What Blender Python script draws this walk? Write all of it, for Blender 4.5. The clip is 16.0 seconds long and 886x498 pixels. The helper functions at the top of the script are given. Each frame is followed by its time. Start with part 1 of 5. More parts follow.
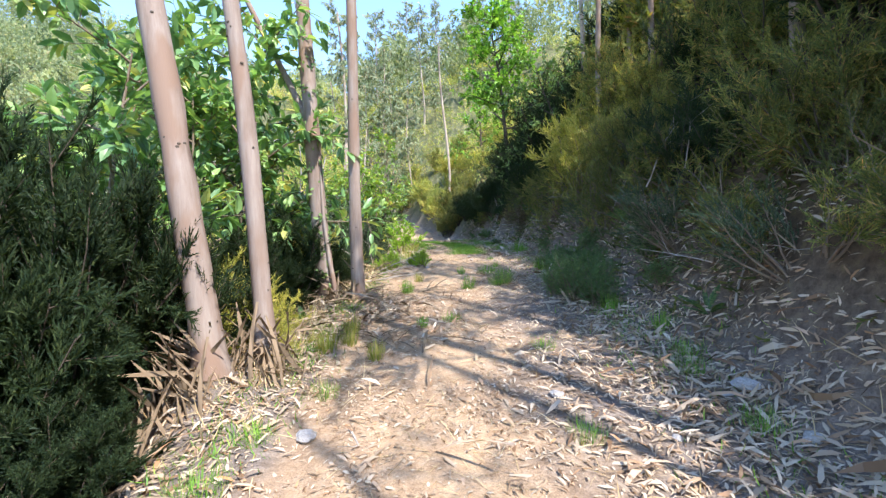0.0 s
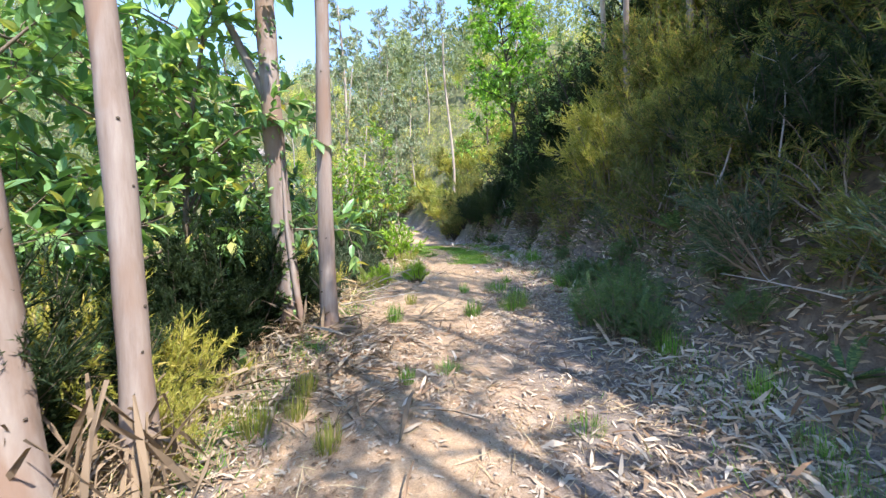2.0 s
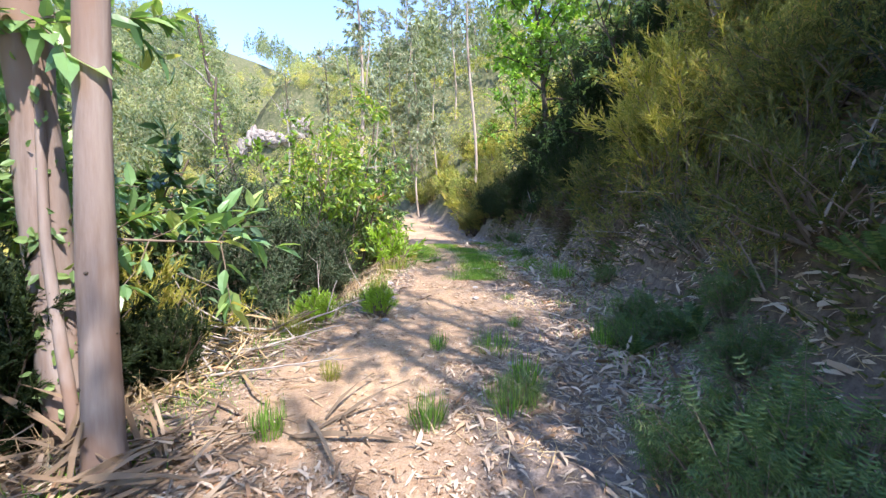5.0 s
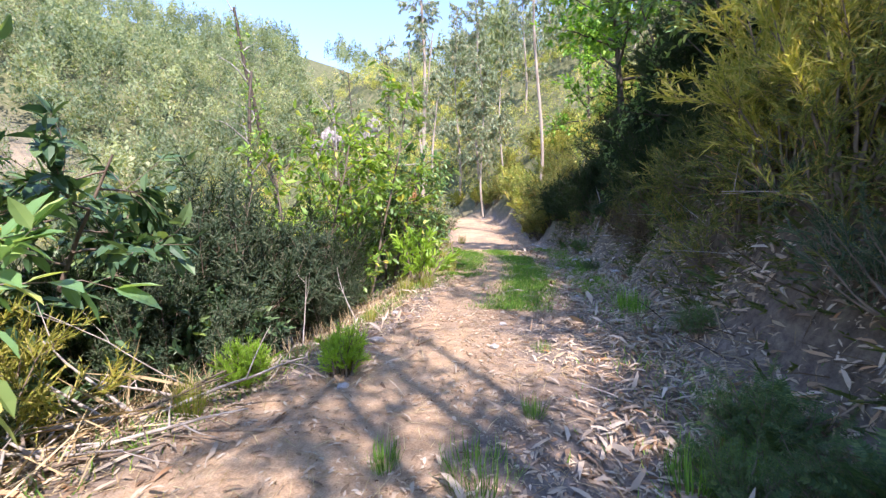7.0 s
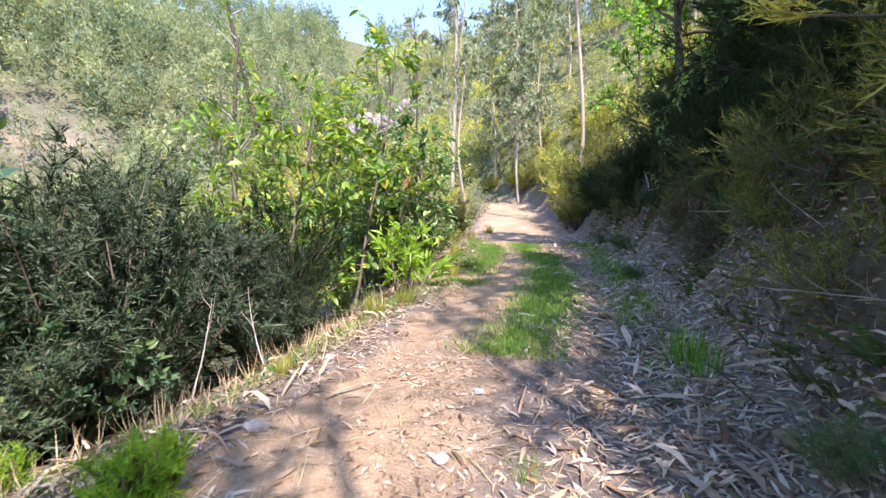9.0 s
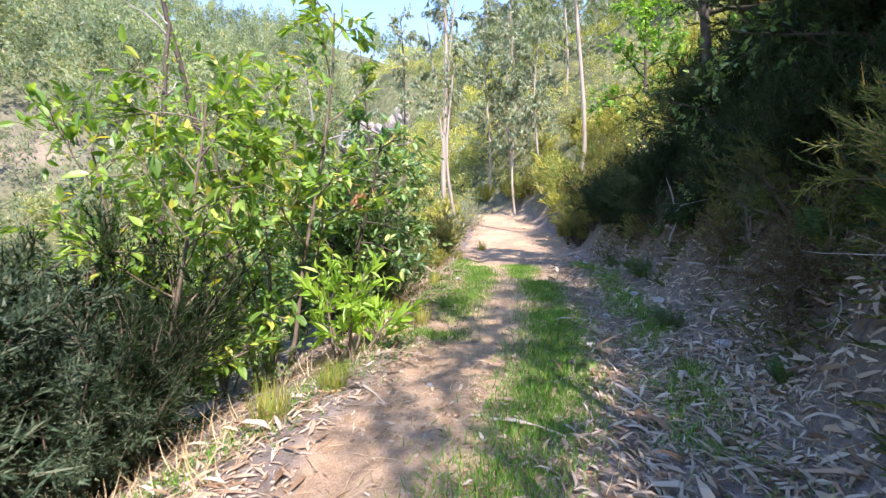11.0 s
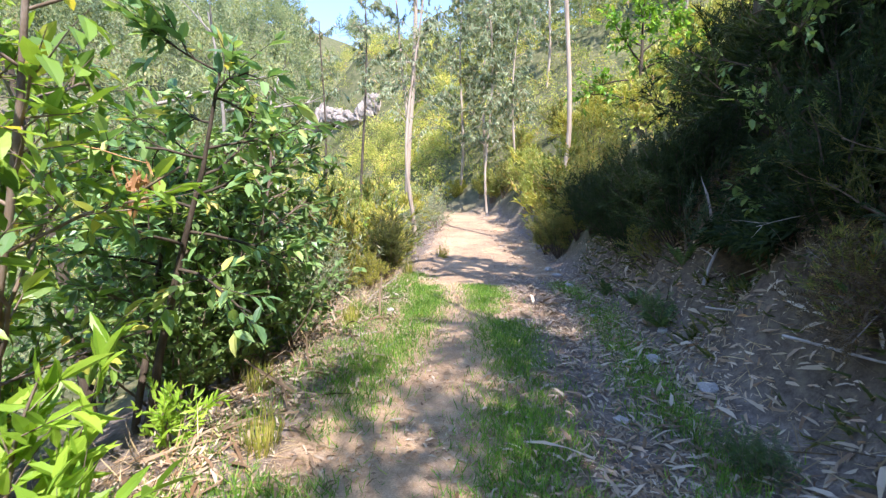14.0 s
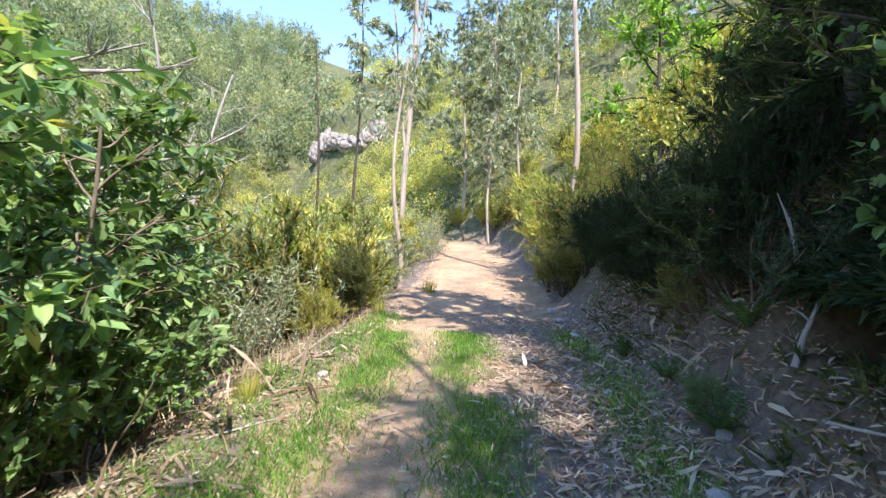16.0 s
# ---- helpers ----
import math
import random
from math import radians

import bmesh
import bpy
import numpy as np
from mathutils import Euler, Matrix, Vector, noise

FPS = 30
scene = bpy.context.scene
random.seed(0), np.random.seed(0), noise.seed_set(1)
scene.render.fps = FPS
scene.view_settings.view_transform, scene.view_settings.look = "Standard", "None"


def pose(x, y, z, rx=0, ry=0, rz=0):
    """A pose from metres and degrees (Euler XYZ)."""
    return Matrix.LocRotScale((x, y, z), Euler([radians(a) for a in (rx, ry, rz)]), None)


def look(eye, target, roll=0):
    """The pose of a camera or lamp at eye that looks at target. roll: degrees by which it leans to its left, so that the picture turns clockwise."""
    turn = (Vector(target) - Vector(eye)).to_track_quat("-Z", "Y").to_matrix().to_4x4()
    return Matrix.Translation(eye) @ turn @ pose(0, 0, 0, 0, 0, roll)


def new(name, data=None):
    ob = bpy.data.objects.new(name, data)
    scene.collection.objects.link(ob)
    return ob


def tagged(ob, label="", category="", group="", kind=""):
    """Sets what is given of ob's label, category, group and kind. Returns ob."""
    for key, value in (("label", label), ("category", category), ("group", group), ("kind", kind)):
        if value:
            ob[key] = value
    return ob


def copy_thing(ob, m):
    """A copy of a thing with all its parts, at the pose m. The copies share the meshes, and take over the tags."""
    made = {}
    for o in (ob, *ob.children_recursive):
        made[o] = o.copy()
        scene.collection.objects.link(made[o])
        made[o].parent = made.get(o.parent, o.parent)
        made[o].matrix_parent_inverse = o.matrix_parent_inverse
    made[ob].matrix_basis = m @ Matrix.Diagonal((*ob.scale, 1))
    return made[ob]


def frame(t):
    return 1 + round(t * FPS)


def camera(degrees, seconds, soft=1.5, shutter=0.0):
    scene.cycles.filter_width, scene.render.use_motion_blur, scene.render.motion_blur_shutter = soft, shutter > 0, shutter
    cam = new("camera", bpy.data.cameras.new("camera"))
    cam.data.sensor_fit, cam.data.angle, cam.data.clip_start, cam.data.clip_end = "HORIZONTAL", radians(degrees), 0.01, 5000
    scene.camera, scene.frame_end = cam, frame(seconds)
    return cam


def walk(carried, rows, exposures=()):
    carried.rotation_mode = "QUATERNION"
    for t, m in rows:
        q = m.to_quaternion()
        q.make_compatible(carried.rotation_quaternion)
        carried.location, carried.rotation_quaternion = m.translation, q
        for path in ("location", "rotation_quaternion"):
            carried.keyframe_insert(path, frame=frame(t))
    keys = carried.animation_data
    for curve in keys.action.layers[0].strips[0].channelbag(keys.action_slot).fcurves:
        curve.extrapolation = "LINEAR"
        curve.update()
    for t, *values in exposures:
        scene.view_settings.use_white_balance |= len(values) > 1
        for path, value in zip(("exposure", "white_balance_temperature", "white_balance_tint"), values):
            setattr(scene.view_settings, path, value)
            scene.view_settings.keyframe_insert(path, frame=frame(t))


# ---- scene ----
cam = camera(89.4, 16.0, soft=1.35, shutter=0.2)
METRES, EYE, TILT, LEAN, TURN = 17.5, 1.6, -2.0, 1.5, 0.0
EXPOSURES = [(0.0, 1.98, 6350, 13), (3.0, 2.02, 6350, 14), (7.0, 1.97, 6380, 25), (12.0, 2.0, 6350, 22), (14.0, 1.98, 6350, 20), (16.0, 1.87, 6350, 17)]
ROWS = [
    (0.0, 0.0, 0.0, 0.0, -0.0, -0.0, -0.0),
    (0.5, 0.0032, 0.0199, 0.0018, 0.23, -0.25, -0.72),
    (1.0, 0.0004, 0.0447, 0.0046, 0.27, -0.15, -0.67),
    (1.5, 0.0036, 0.0716, 0.0072, 0.51, -0.09, 0.07),
    (2.0, 0.007, 0.0997, 0.0119, 0.78, 0.15, -0.03),
    (2.5, 0.0111, 0.1313, 0.014, 0.67, 0.44, 0.36),
    (3.0, 0.0212, 0.1614, 0.0168, 0.96, 0.15, 0.43),
    (3.5, 0.0278, 0.1926, 0.0216, 2.41, -0.8, -1.0),
    (4.0, 0.0344, 0.2243, 0.0252, 2.75, -0.99, -0.65),
    (6.5, 0.0667, 0.3769, 0.0471, 11.11, -1.44, -2.4),
    (7.0, 0.077, 0.4073, 0.0497, 14.18, -1.6, -1.85),
    (7.5, 0.0836, 0.4395, 0.0534, 17.24, -3.95, -2.54),
    (8.0, 0.0864, 0.4748, 0.0579, 17.61, -3.66, -2.34),
    (8.5, 0.0887, 0.5063, 0.062, 18.62, -3.56, -2.23),
    (9.0, 0.0897, 0.539, 0.0649, 19.54, -3.89, -2.34),
    (11.5, 0.067, 0.7042, 0.0855, 18.86, -2.44, -1.4),
    (12.0, 0.0641, 0.74, 0.0898, 15.89, -2.88, -3.01),
    (12.5, 0.0628, 0.7719, 0.0927, 16.21, -2.74, -3.21),
    (13.0, 0.0591, 0.8016, 0.0926, 16.02, -2.65, -2.99),
    (13.5, 0.0555, 0.8299, 0.0952, 15.73, -2.7, -3.36),
    (14.0, 0.0506, 0.8567, 0.0971, 16.16, -3.22, -3.99),
    (14.5, 0.0436, 0.8839, 0.0978, 16.2, -3.13, -3.6),
    (15.0, 0.0433, 0.9139, 0.0992, 16.74, -0.69, -3.32),
    (15.5, 0.0461, 0.9464, 0.0994, 17.16, -0.22, -4.32),
    (16.0, 0.0509, 0.9796, 0.102, 17.18, 0.37, -5.31),
]
walk(cam, [(t, pose(0, 0, EYE, TILT, LEAN, TURN) @ pose(METRES * x, METRES * y, METRES * z, 90 + pitch, roll, yaw)) for t, x, y, z, yaw, pitch, roll in ROWS], exposures=EXPOSURES)

# ---------------------------------------------------------------- daylight
SUN_WAY = Vector((0.65, -0.76, 1.36)).normalized()
world = bpy.data.worlds.new("sky")
world.use_nodes = True
scene.world = world
wn = world.node_tree.nodes
sky = wn.new("ShaderNodeTexSky")
sky.sky_type = "NISHITA"
sky.sun_disc = False
sky.sun_elevation = radians(53.7)
sky.sun_rotation = radians(139.5)
sky.air_density, sky.dust_density, sky.ozone_density = 1.0, 0.15, 4.5
world.node_tree.links.new(sky.outputs[0], wn["Background"].inputs[0])
wn["Background"].inputs[1].default_value = 0.15
sun = new("sun", bpy.data.lights.new("sun", "SUN"))
sun.data.energy, sun.data.angle, sun.data.color = 2.9, radians(0.55), (1.0, 0.95, 0.87)
sun.matrix_world = look(SUN_WAY * 60, (0, 0, 0))

rng = np.random.default_rng(7)


# ---------------------------------------------------------------- materials
def material(name):
    m = bpy.data.materials.new(name)
    m.use_nodes = True
    nodes, links = m.node_tree.nodes, m.node_tree.links
    return m, nodes, links, nodes["Principled BSDF"]


def noise_tex(nodes, links, scale, detail=4.0, rough=0.6, stretch=None):
    tex = nodes.new("ShaderNodeTexNoise")
    tex.inputs["Scale"].default_value = scale
    tex.inputs["Detail"].default_value = detail
    tex.inputs["Roughness"].default_value = rough
    geo = nodes.new("ShaderNodeNewGeometry") if stretch is None else nodes.new("ShaderNodeTexCoord")
    out = geo.outputs["Position"] if stretch is None else geo.outputs["Object"]
    if stretch:
        mp = nodes.new("ShaderNodeMapping")
        mp.inputs["Scale"].default_value = stretch
        links.new(out, mp.inputs[0])
        out = mp.outputs[0]
    links.new(out, tex.inputs["Vector"])
    return tex.outputs["Fac"]


def ramp(nodes, links, fac, stops):
    r = nodes.new("ShaderNodeValToRGB")
    while len(r.color_ramp.elements) < len(stops):
        r.color_ramp.elements.new(0.5)
    for e, (p, c) in zip(r.color_ramp.elements, stops):
        e.position, e.color = p, (*c, 1)
    links.new(fac, r.inputs[0])
    return r.outputs[0]


def mixed(nodes, links, fac, a, b, mode="MIX"):
    mx = nodes.new("ShaderNodeMix")
    mx.data_type, mx.blend_type = "RGBA", mode
    for value, socket in ((fac, mx.inputs[0]), (a, mx.inputs[6]), (b, mx.inputs[7])):
        if isinstance(value, (int, float)):
            socket.default_value = value
        elif isinstance(value, tuple):
            socket.default_value = (*value, 1)
        else:
            links.new(value, socket)
    return mx.outputs[2]


def bumped(nodes, links, bsdf, height, strength, distance):
    b = nodes.new("ShaderNodeBump")
    b.inputs["Strength"].default_value, b.inputs["Distance"].default_value = strength, distance
    links.new(height, b.inputs["Height"])
    links.new(b.outputs[0], bsdf.inputs["Normal"])


def leaf_material(name, stops, rough=0.5, through_light=0.35, gloss=0.4, patch=0.0):
    """Leaves: a colour for each leaf, a little clumping, and light that shines through."""
    m, nodes, links, bsdf = material(name)
    geo = nodes.new("ShaderNodeNewGeometry")
    col = ramp(nodes, links, geo.outputs["Random Per Island"], stops)
    big = noise_tex(nodes, links, patch or 0.9, 3)
    tone = ramp(nodes, links, big, [(0.36, (0.42, 0.5, 0.46)), (0.5, (0.9, 0.92, 0.9)), (0.62, (1.4, 1.3, 1.15))] if patch else [(0.3, (0.72, 0.74, 0.7)), (0.7, (1.2, 1.16, 1.05))])
    col = mixed(nodes, links, 1.0, col, tone, "MULTIPLY")
    links.new(col, bsdf.inputs["Base Color"])
    bsdf.inputs["Roughness"].default_value = rough
    bsdf.inputs["Specular IOR Level"].default_value = gloss
    tr = nodes.new("ShaderNodeBsdfTranslucent")
    warm = mixed(nodes, links, 1.0, col, (1.25, 1.2, 0.55), "MULTIPLY")
    links.new(warm, tr.inputs[0])
    mx = nodes.new("ShaderNodeMixShader")
    mx.inputs[0].default_value = through_light
    links.new(bsdf.outputs[0], mx.inputs[1])
    links.new(tr.outputs[0], mx.inputs[2])
    links.new(mx.outputs[0], nodes["Material Output"].inputs["Surface"])
    return m


def bark_material(name, stops, scale=6.0, stretch=(1, 1, 0.12), bump=0.5, blotch=None):
    m, nodes, links, bsdf = material(name)
    fine = noise_tex(nodes, links, scale, 8, 0.7, stretch)
    col = ramp(nodes, links, fine, stops)
    if blotch:
        patchy = noise_tex(nodes, links, 2.2, 4, 0.55, (1, 1, 0.35))
        fac = ramp(nodes, links, patchy, [(0.47, (0, 0, 0)), (0.56, (1, 1, 1))])
        col = mixed(nodes, links, fac, col, blotch)
    links.new(col, bsdf.inputs["Base Color"])
    bsdf.inputs["Roughness"].default_value = 0.85
    bsdf.inputs["Specular IOR Level"].default_value = 0.25
    bumped(nodes, links, bsdf, fine, bump, 0.03)
    return m


def ground_material():
    """Sand, leaf mould, gravel, moss and shade-darkened hillside scrub, laid out by the masks on the sheet."""
    m, nodes, links, bsdf = material("earth")
    att = nodes.new("ShaderNodeAttribute")
    att.attribute_name = "cover"
    sep = nodes.new("ShaderNodeSeparateColor")
    links.new(att.outputs["Color"], sep.inputs[0])
    n_big = noise_tex(nodes, links, 1.7, 5, 0.65)
    n_mid = noise_tex(nodes, links, 9.0, 6, 0.7)
    n_fine = noise_tex(nodes, links, 70.0, 6, 0.75)
    mould = ramp(nodes, links, n_mid, [(0.25, (0.09, 0.072, 0.06)), (0.5, (0.205, 0.167, 0.14)), (0.75, (0.35, 0.292, 0.24))])
    grit = ramp(nodes, links, n_fine, [(0.3, (0.55, 0.55, 0.55)), (0.7, (1.4, 1.4, 1.4))])
    mould = mixed(nodes, links, 0.8, mould, grit, "MULTIPLY")
    sand = ramp(nodes, links, n_mid, [(0.2, (0.29, 0.19, 0.118)), (0.5, (0.47, 0.33, 0.208)), (0.8, (0.58, 0.45, 0.315))])
    sand = mixed(nodes, links, 0.8, sand, grit, "MULTIPLY")
    stain = ramp(nodes, links, noise_tex(nodes, links, 0.55, 6, 0.7), [(0.35, (0.6, 0.6, 0.63)), (0.6, (1.05, 1.03, 1.0))])
    sand = mixed(nodes, links, 1.0, sand, stain, "MULTIPLY")
    edge = nodes.new("ShaderNodeMath")
    edge.operation = "MULTIPLY_ADD"
    links.new(n_big, edge.inputs[0])
    edge.inputs[1].default_value = 0.7
    links.new(sep.outputs[0], edge.inputs[2])
    fac = ramp(nodes, links, edge.outputs[0], [(0.62, (0, 0, 0)), (0.95, (1, 1, 1))])
    col = mixed(nodes, links, fac, mould, sand)
    soil = ramp(nodes, links, n_mid, [(0.3, (0.06, 0.042, 0.026)), (0.55, (0.15, 0.105, 0.06)), (0.75, (0.19, 0.15, 0.05))])
    col = mixed(nodes, links, sep.outputs[1], col, soil)
    # Scrub ground is darkened so gaps between far crowns read as tree shadow.
    scrub = ramp(nodes, links, n_big, [(0.3, (0.05, 0.062, 0.027)), (0.5, (0.105, 0.112, 0.052)), (0.72, (0.21, 0.185, 0.105))])
    col = mixed(nodes, links, sep.outputs[2], col, scrub)
    links.new(col, bsdf.inputs["Base Color"])
    bsdf.inputs["Roughness"].default_value = 0.95
    bsdf.inputs["Specular IOR Level"].default_value = 0.15
    add = nodes.new("ShaderNodeMath")
    add.operation = "ADD"
    links.new(n_mid, add.inputs[0])
    links.new(n_fine, add.inputs[1])
    bumped(nodes, links, bsdf, add.outputs[0], 0.7, 0.03)
    return m


EARTH = ground_material()
DEAD_LEAF = leaf_material("dead_leaf", [(0.0, (0.16, 0.09, 0.05)), (0.25, (0.31, 0.213, 0.145)), (0.55, (0.43, 0.34, 0.262)), (0.85, (0.57, 0.48, 0.395)), (1.0, (0.4, 0.215, 0.11))], 0.6, 0.1, 0.3)
STRAW = leaf_material("straw", [(0.0, (0.28, 0.19, 0.10)), (0.5, (0.46, 0.35, 0.21)), (1.0, (0.60, 0.49, 0.32))], 0.7, 0.15, 0.2)
DRY_STALK = leaf_material("dry_stalk", [(0.0, (0.07, 0.05, 0.035)), (0.6, (0.17, 0.125, 0.085)), (1.0, (0.34, 0.27, 0.19))], 0.8, 0.1, 0.15)
DRY_STRIP = leaf_material("dry_strip", [(0.0, (0.0935, 0.0638, 0.0425)), (0.6, (0.212, 0.157, 0.111)), (1.0, (0.357, 0.289, 0.221))], 0.8, 0.05, 0.15)
GRASS = leaf_material("grass", [(0.0, (0.075, 0.17, 0.03)), (0.5, (0.145, 0.315, 0.045)), (0.9, (0.24, 0.43, 0.07)), (1.0, (0.46, 0.5, 0.15))], 0.5, 0.4)
GRASS_YELLOW = leaf_material("grass_yellow", [(0.0, (0.168, 0.228, 0.036)), (0.6, (0.324, 0.348, 0.06)), (1.0, (0.504, 0.432, 0.156))], 0.5, 0.4)
FERN = leaf_material("fern", [(0.0, (0.0604, 0.115, 0.0495)), (0.6, (0.103, 0.189, 0.0743)), (1.0, (0.19, 0.257, 0.099))], 0.5, 0.4)
HEATH = leaf_material("heath", [(0.0, (0.108, 0.14, 0.0569)), (0.6, (0.204, 0.245, 0.0822)), (0.9, (0.374, 0.347, 0.111)), (1.0, (0.578, 0.321, 0.159))], 0.6, 0.45, 0.2)
# Leaf of the dark green bushes; on the bank it also carries painted shade.
HEATH_DARK_SHADED = leaf_material("heath_dark_shaded", [(0.0, (0.0175, 0.0356, 0.0191)), (0.7, (0.0395, 0.0673, 0.0303)), (1.0, (0.0707, 0.0994, 0.0391))], 0.6, 0.45, 0.2)
HEATH_GOLD = leaf_material("heath_gold", [(0.0, (0.225, 0.259, 0.0535)), (0.6, (0.433, 0.43, 0.0851)), (1.0, (0.658, 0.542, 0.191))], 0.6, 0.35, 0.25)
BROOM_DRY = leaf_material("broom_dry", [(0.0, (0.038, 0.066, 0.04)), (0.55, (0.07, 0.115, 0.066)), (0.85, (0.13, 0.155, 0.1)), (1.0, (0.2, 0.225, 0.16))], 0.7, 0.2, 0.2)
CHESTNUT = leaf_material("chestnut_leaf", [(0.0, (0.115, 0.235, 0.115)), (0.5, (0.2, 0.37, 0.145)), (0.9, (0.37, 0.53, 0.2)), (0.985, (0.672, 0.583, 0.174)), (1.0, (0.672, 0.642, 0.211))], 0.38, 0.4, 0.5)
# Brighter, yellower copy of the chestnut leaf: sunlight is in its colour.
CHESTNUT_LIT = leaf_material("sunlit_chestnut_leaf", [(0.0, (0.124, 0.233, 0.0466)), (0.5, (0.217, 0.373, 0.0621)), (0.9, (0.373, 0.513, 0.0931)), (1.0, (0.699, 0.59, 0.124))], 0.4, 0.42, 0.45)
# Oval leaf toned down, with the shade it stands in put into the colour.
SHADY = leaf_material("shady_leaf", [(0.0, (0.1, 0.19, 0.072)), (0.6, (0.18, 0.3, 0.105)), (1.0, (0.31, 0.43, 0.15))], 0.45, 0.35, 0.4)
# Darker, bluer copy of the chestnut leaf: shade is in its colour.
CHESTNUT_SHADED = leaf_material("shaded_chestnut_leaf", [(0.0, (0.045, 0.105, 0.058)), (0.5, (0.085, 0.165, 0.08)), (0.92, (0.16, 0.255, 0.11)), (1.0, (0.3, 0.4, 0.12))], 0.45, 0.3, 0.4)
HEATH_OLIVE = leaf_material("olive_heath", [(0.0, (0.06, 0.085, 0.033)), (0.6, (0.115, 0.142, 0.05)), (1.0, (0.22, 0.215, 0.08))], 0.6, 0.4, 0.2)
SAPLING = leaf_material("sapling_leaf", [(0.0, (0.22, 0.4, 0.045)), (1.0, (0.39, 0.58, 0.075))], 0.4, 0.45, 0.45)
EUCALYPT = leaf_material("gum_leaf", [(0.0, (0.14, 0.198, 0.112)), (0.5, (0.244, 0.309, 0.188)), (0.9, (0.413, 0.45, 0.29)), (1.0, (0.6, 0.413, 0.244))], 0.45, 0.3, 0.5)
OAK = leaf_material("oak_leaf", [(0.0, (0.108, 0.259, 0.0432)), (0.6, (0.216, 0.432, 0.0648)), (1.0, (0.41, 0.626, 0.108))], 0.45, 0.4, 0.4)
# Pale, even grey-green: the distance haze is mixed into this leaf colour.
WOODS = leaf_material("hazy_woods_leaf", [(0.0, (0.21, 0.265, 0.16)), (0.5, (0.28, 0.335, 0.2)), (0.9, (0.345, 0.375, 0.23)), (1.0, (0.42, 0.39, 0.26))], 0.6, 0.5, 0.2, 0.16)
SCRUB = leaf_material("hill_scrub_leaf", [(0.0, (0.24, 0.31, 0.07)), (0.5, (0.41, 0.45, 0.115)), (0.85, (0.6, 0.56, 0.16)), (1.0, (0.66, 0.45, 0.24))], 0.6, 0.35, 0.25, 0.3)
GUM_BARK = bark_material("gum_bark", [(0.28, (0.12, 0.082, 0.062)), (0.45, (0.235, 0.18, 0.147)), (0.62, (0.31, 0.258, 0.22)), (0.8, (0.42, 0.37, 0.32))], 5.0, (1, 1, 0.1), 0.35, (0.225, 0.152, 0.112))
PALE_BARK = bark_material("pale_bark", [(0.3, (0.208, 0.148, 0.106)), (0.5, (0.368, 0.296, 0.228)), (0.75, (0.496, 0.421, 0.334))], 5.0, (1, 1, 0.1), 0.3)
DARK_BARK = bark_material("dark_bark", [(0.3, (0.035, 0.027, 0.02)), (0.55, (0.09, 0.07, 0.05)), (0.8, (0.17, 0.14, 0.11))], 9.0, (1, 1, 0.25), 0.8)
TWIG = bark_material("twig_bark", [(0.3, (0.12, 0.085, 0.06)), (0.55, (0.22, 0.17, 0.125)), (0.8, (0.36, 0.30, 0.24))], 12.0, (1, 1, 0.3), 0.4)
DEADWOOD = bark_material("bleached_wood", [(0.3, (0.22, 0.19, 0.16)), (0.6, (0.42, 0.37, 0.32)), (0.85, (0.58, 0.53, 0.47))], 9.0, (1, 1, 0.2), 0.5)
STONE = bark_material("stone", [(0.25, (0.22, 0.20, 0.18)), (0.5, (0.40, 0.37, 0.34)), (0.8, (0.60, 0.57, 0.53))], 7.0, (1, 1, 1), 0.6)
CLIFF = bark_material("pale_rock", [(0.32, (0.07, 0.058, 0.05)), (0.44, (0.24, 0.205, 0.175)), (0.66, (0.4, 0.355, 0.31))], 1.6, (1, 1, 0.45), 0.9)


# ---------------------------------------------------------------- lie of the land
LIE_Y = [-60, -3, 0, 3.5, 6.3, 10, 12.5, 15, 18, 21, 25, 30, 35, 38, 44, 53, 70, 350]
LIE_Z = [-4, -0.35, -0.12, 0.15, 0.42, 0.78, 0.92, 0.99, 1.06, 1.12, 1.13, 1.2, 1.65, 1.95, 2.6, 3.4, 4.5, 9]
LEFT_Y = [-60, 0, 3, 5, 7.4, 9, 10, 12, 13.5, 16, 18, 19.5, 21.6, 25, 29.6, 34, 38, 42, 45, 48, 53, 60, 350]
LEFT_X = [-2, -1.9, -1.75, -1.7, -1.8, -1.7, -1.45, -0.95, -0.95, -1.2, -1.5, -1.8, -2.4, -3.0, -3.9, -4.9, -6.0, -6.9, -8.6, -11.0, -17.8, -26.4, -252]
RIGHT_Y = [-60, 0, 4.4, 7.8, 12, 17.5, 20, 22.6, 25.5, 31, 35, 38, 42, 44, 47, 50, 53, 60, 350]
RIGHT_X = [2.2, 2.2, 2.35, 2.45, 2.5, 2.35, 1.95, 1.6, 1.0, -0.1, -1.2, -2.0, -3.3, -4.4, -7, -11, -15.5, -24, -250]
BANK_D = [0, 0.25, 0.5, 0.9, 1.1, 1.5, 3, 6, 12, 25, 50, 100, 400]
BANK_H = [0, 0.1, 0.38, 1.25, 1.65, 2.2, 3.9, 6.6, 11.5, 19.5, 29, 40, 60]
DROP_D = [0, 0.3, 1, 3, 8, 15, 30, 400]
DROP_H = [0, -0.08, -0.4, -1.4, -3.8, -5.5, -6.5, -6.5]


def lattice(ix, iy, seed):
    h = (ix * 374761393 + iy * 668265263 + seed * 1442695041) & 0x7FFFFFFF
    h = ((h ^ (h >> 13)) * 1274126177) & 0x7FFFFFFF
    return ((h ^ (h >> 16)) & 0xFFFF) / 65535.0


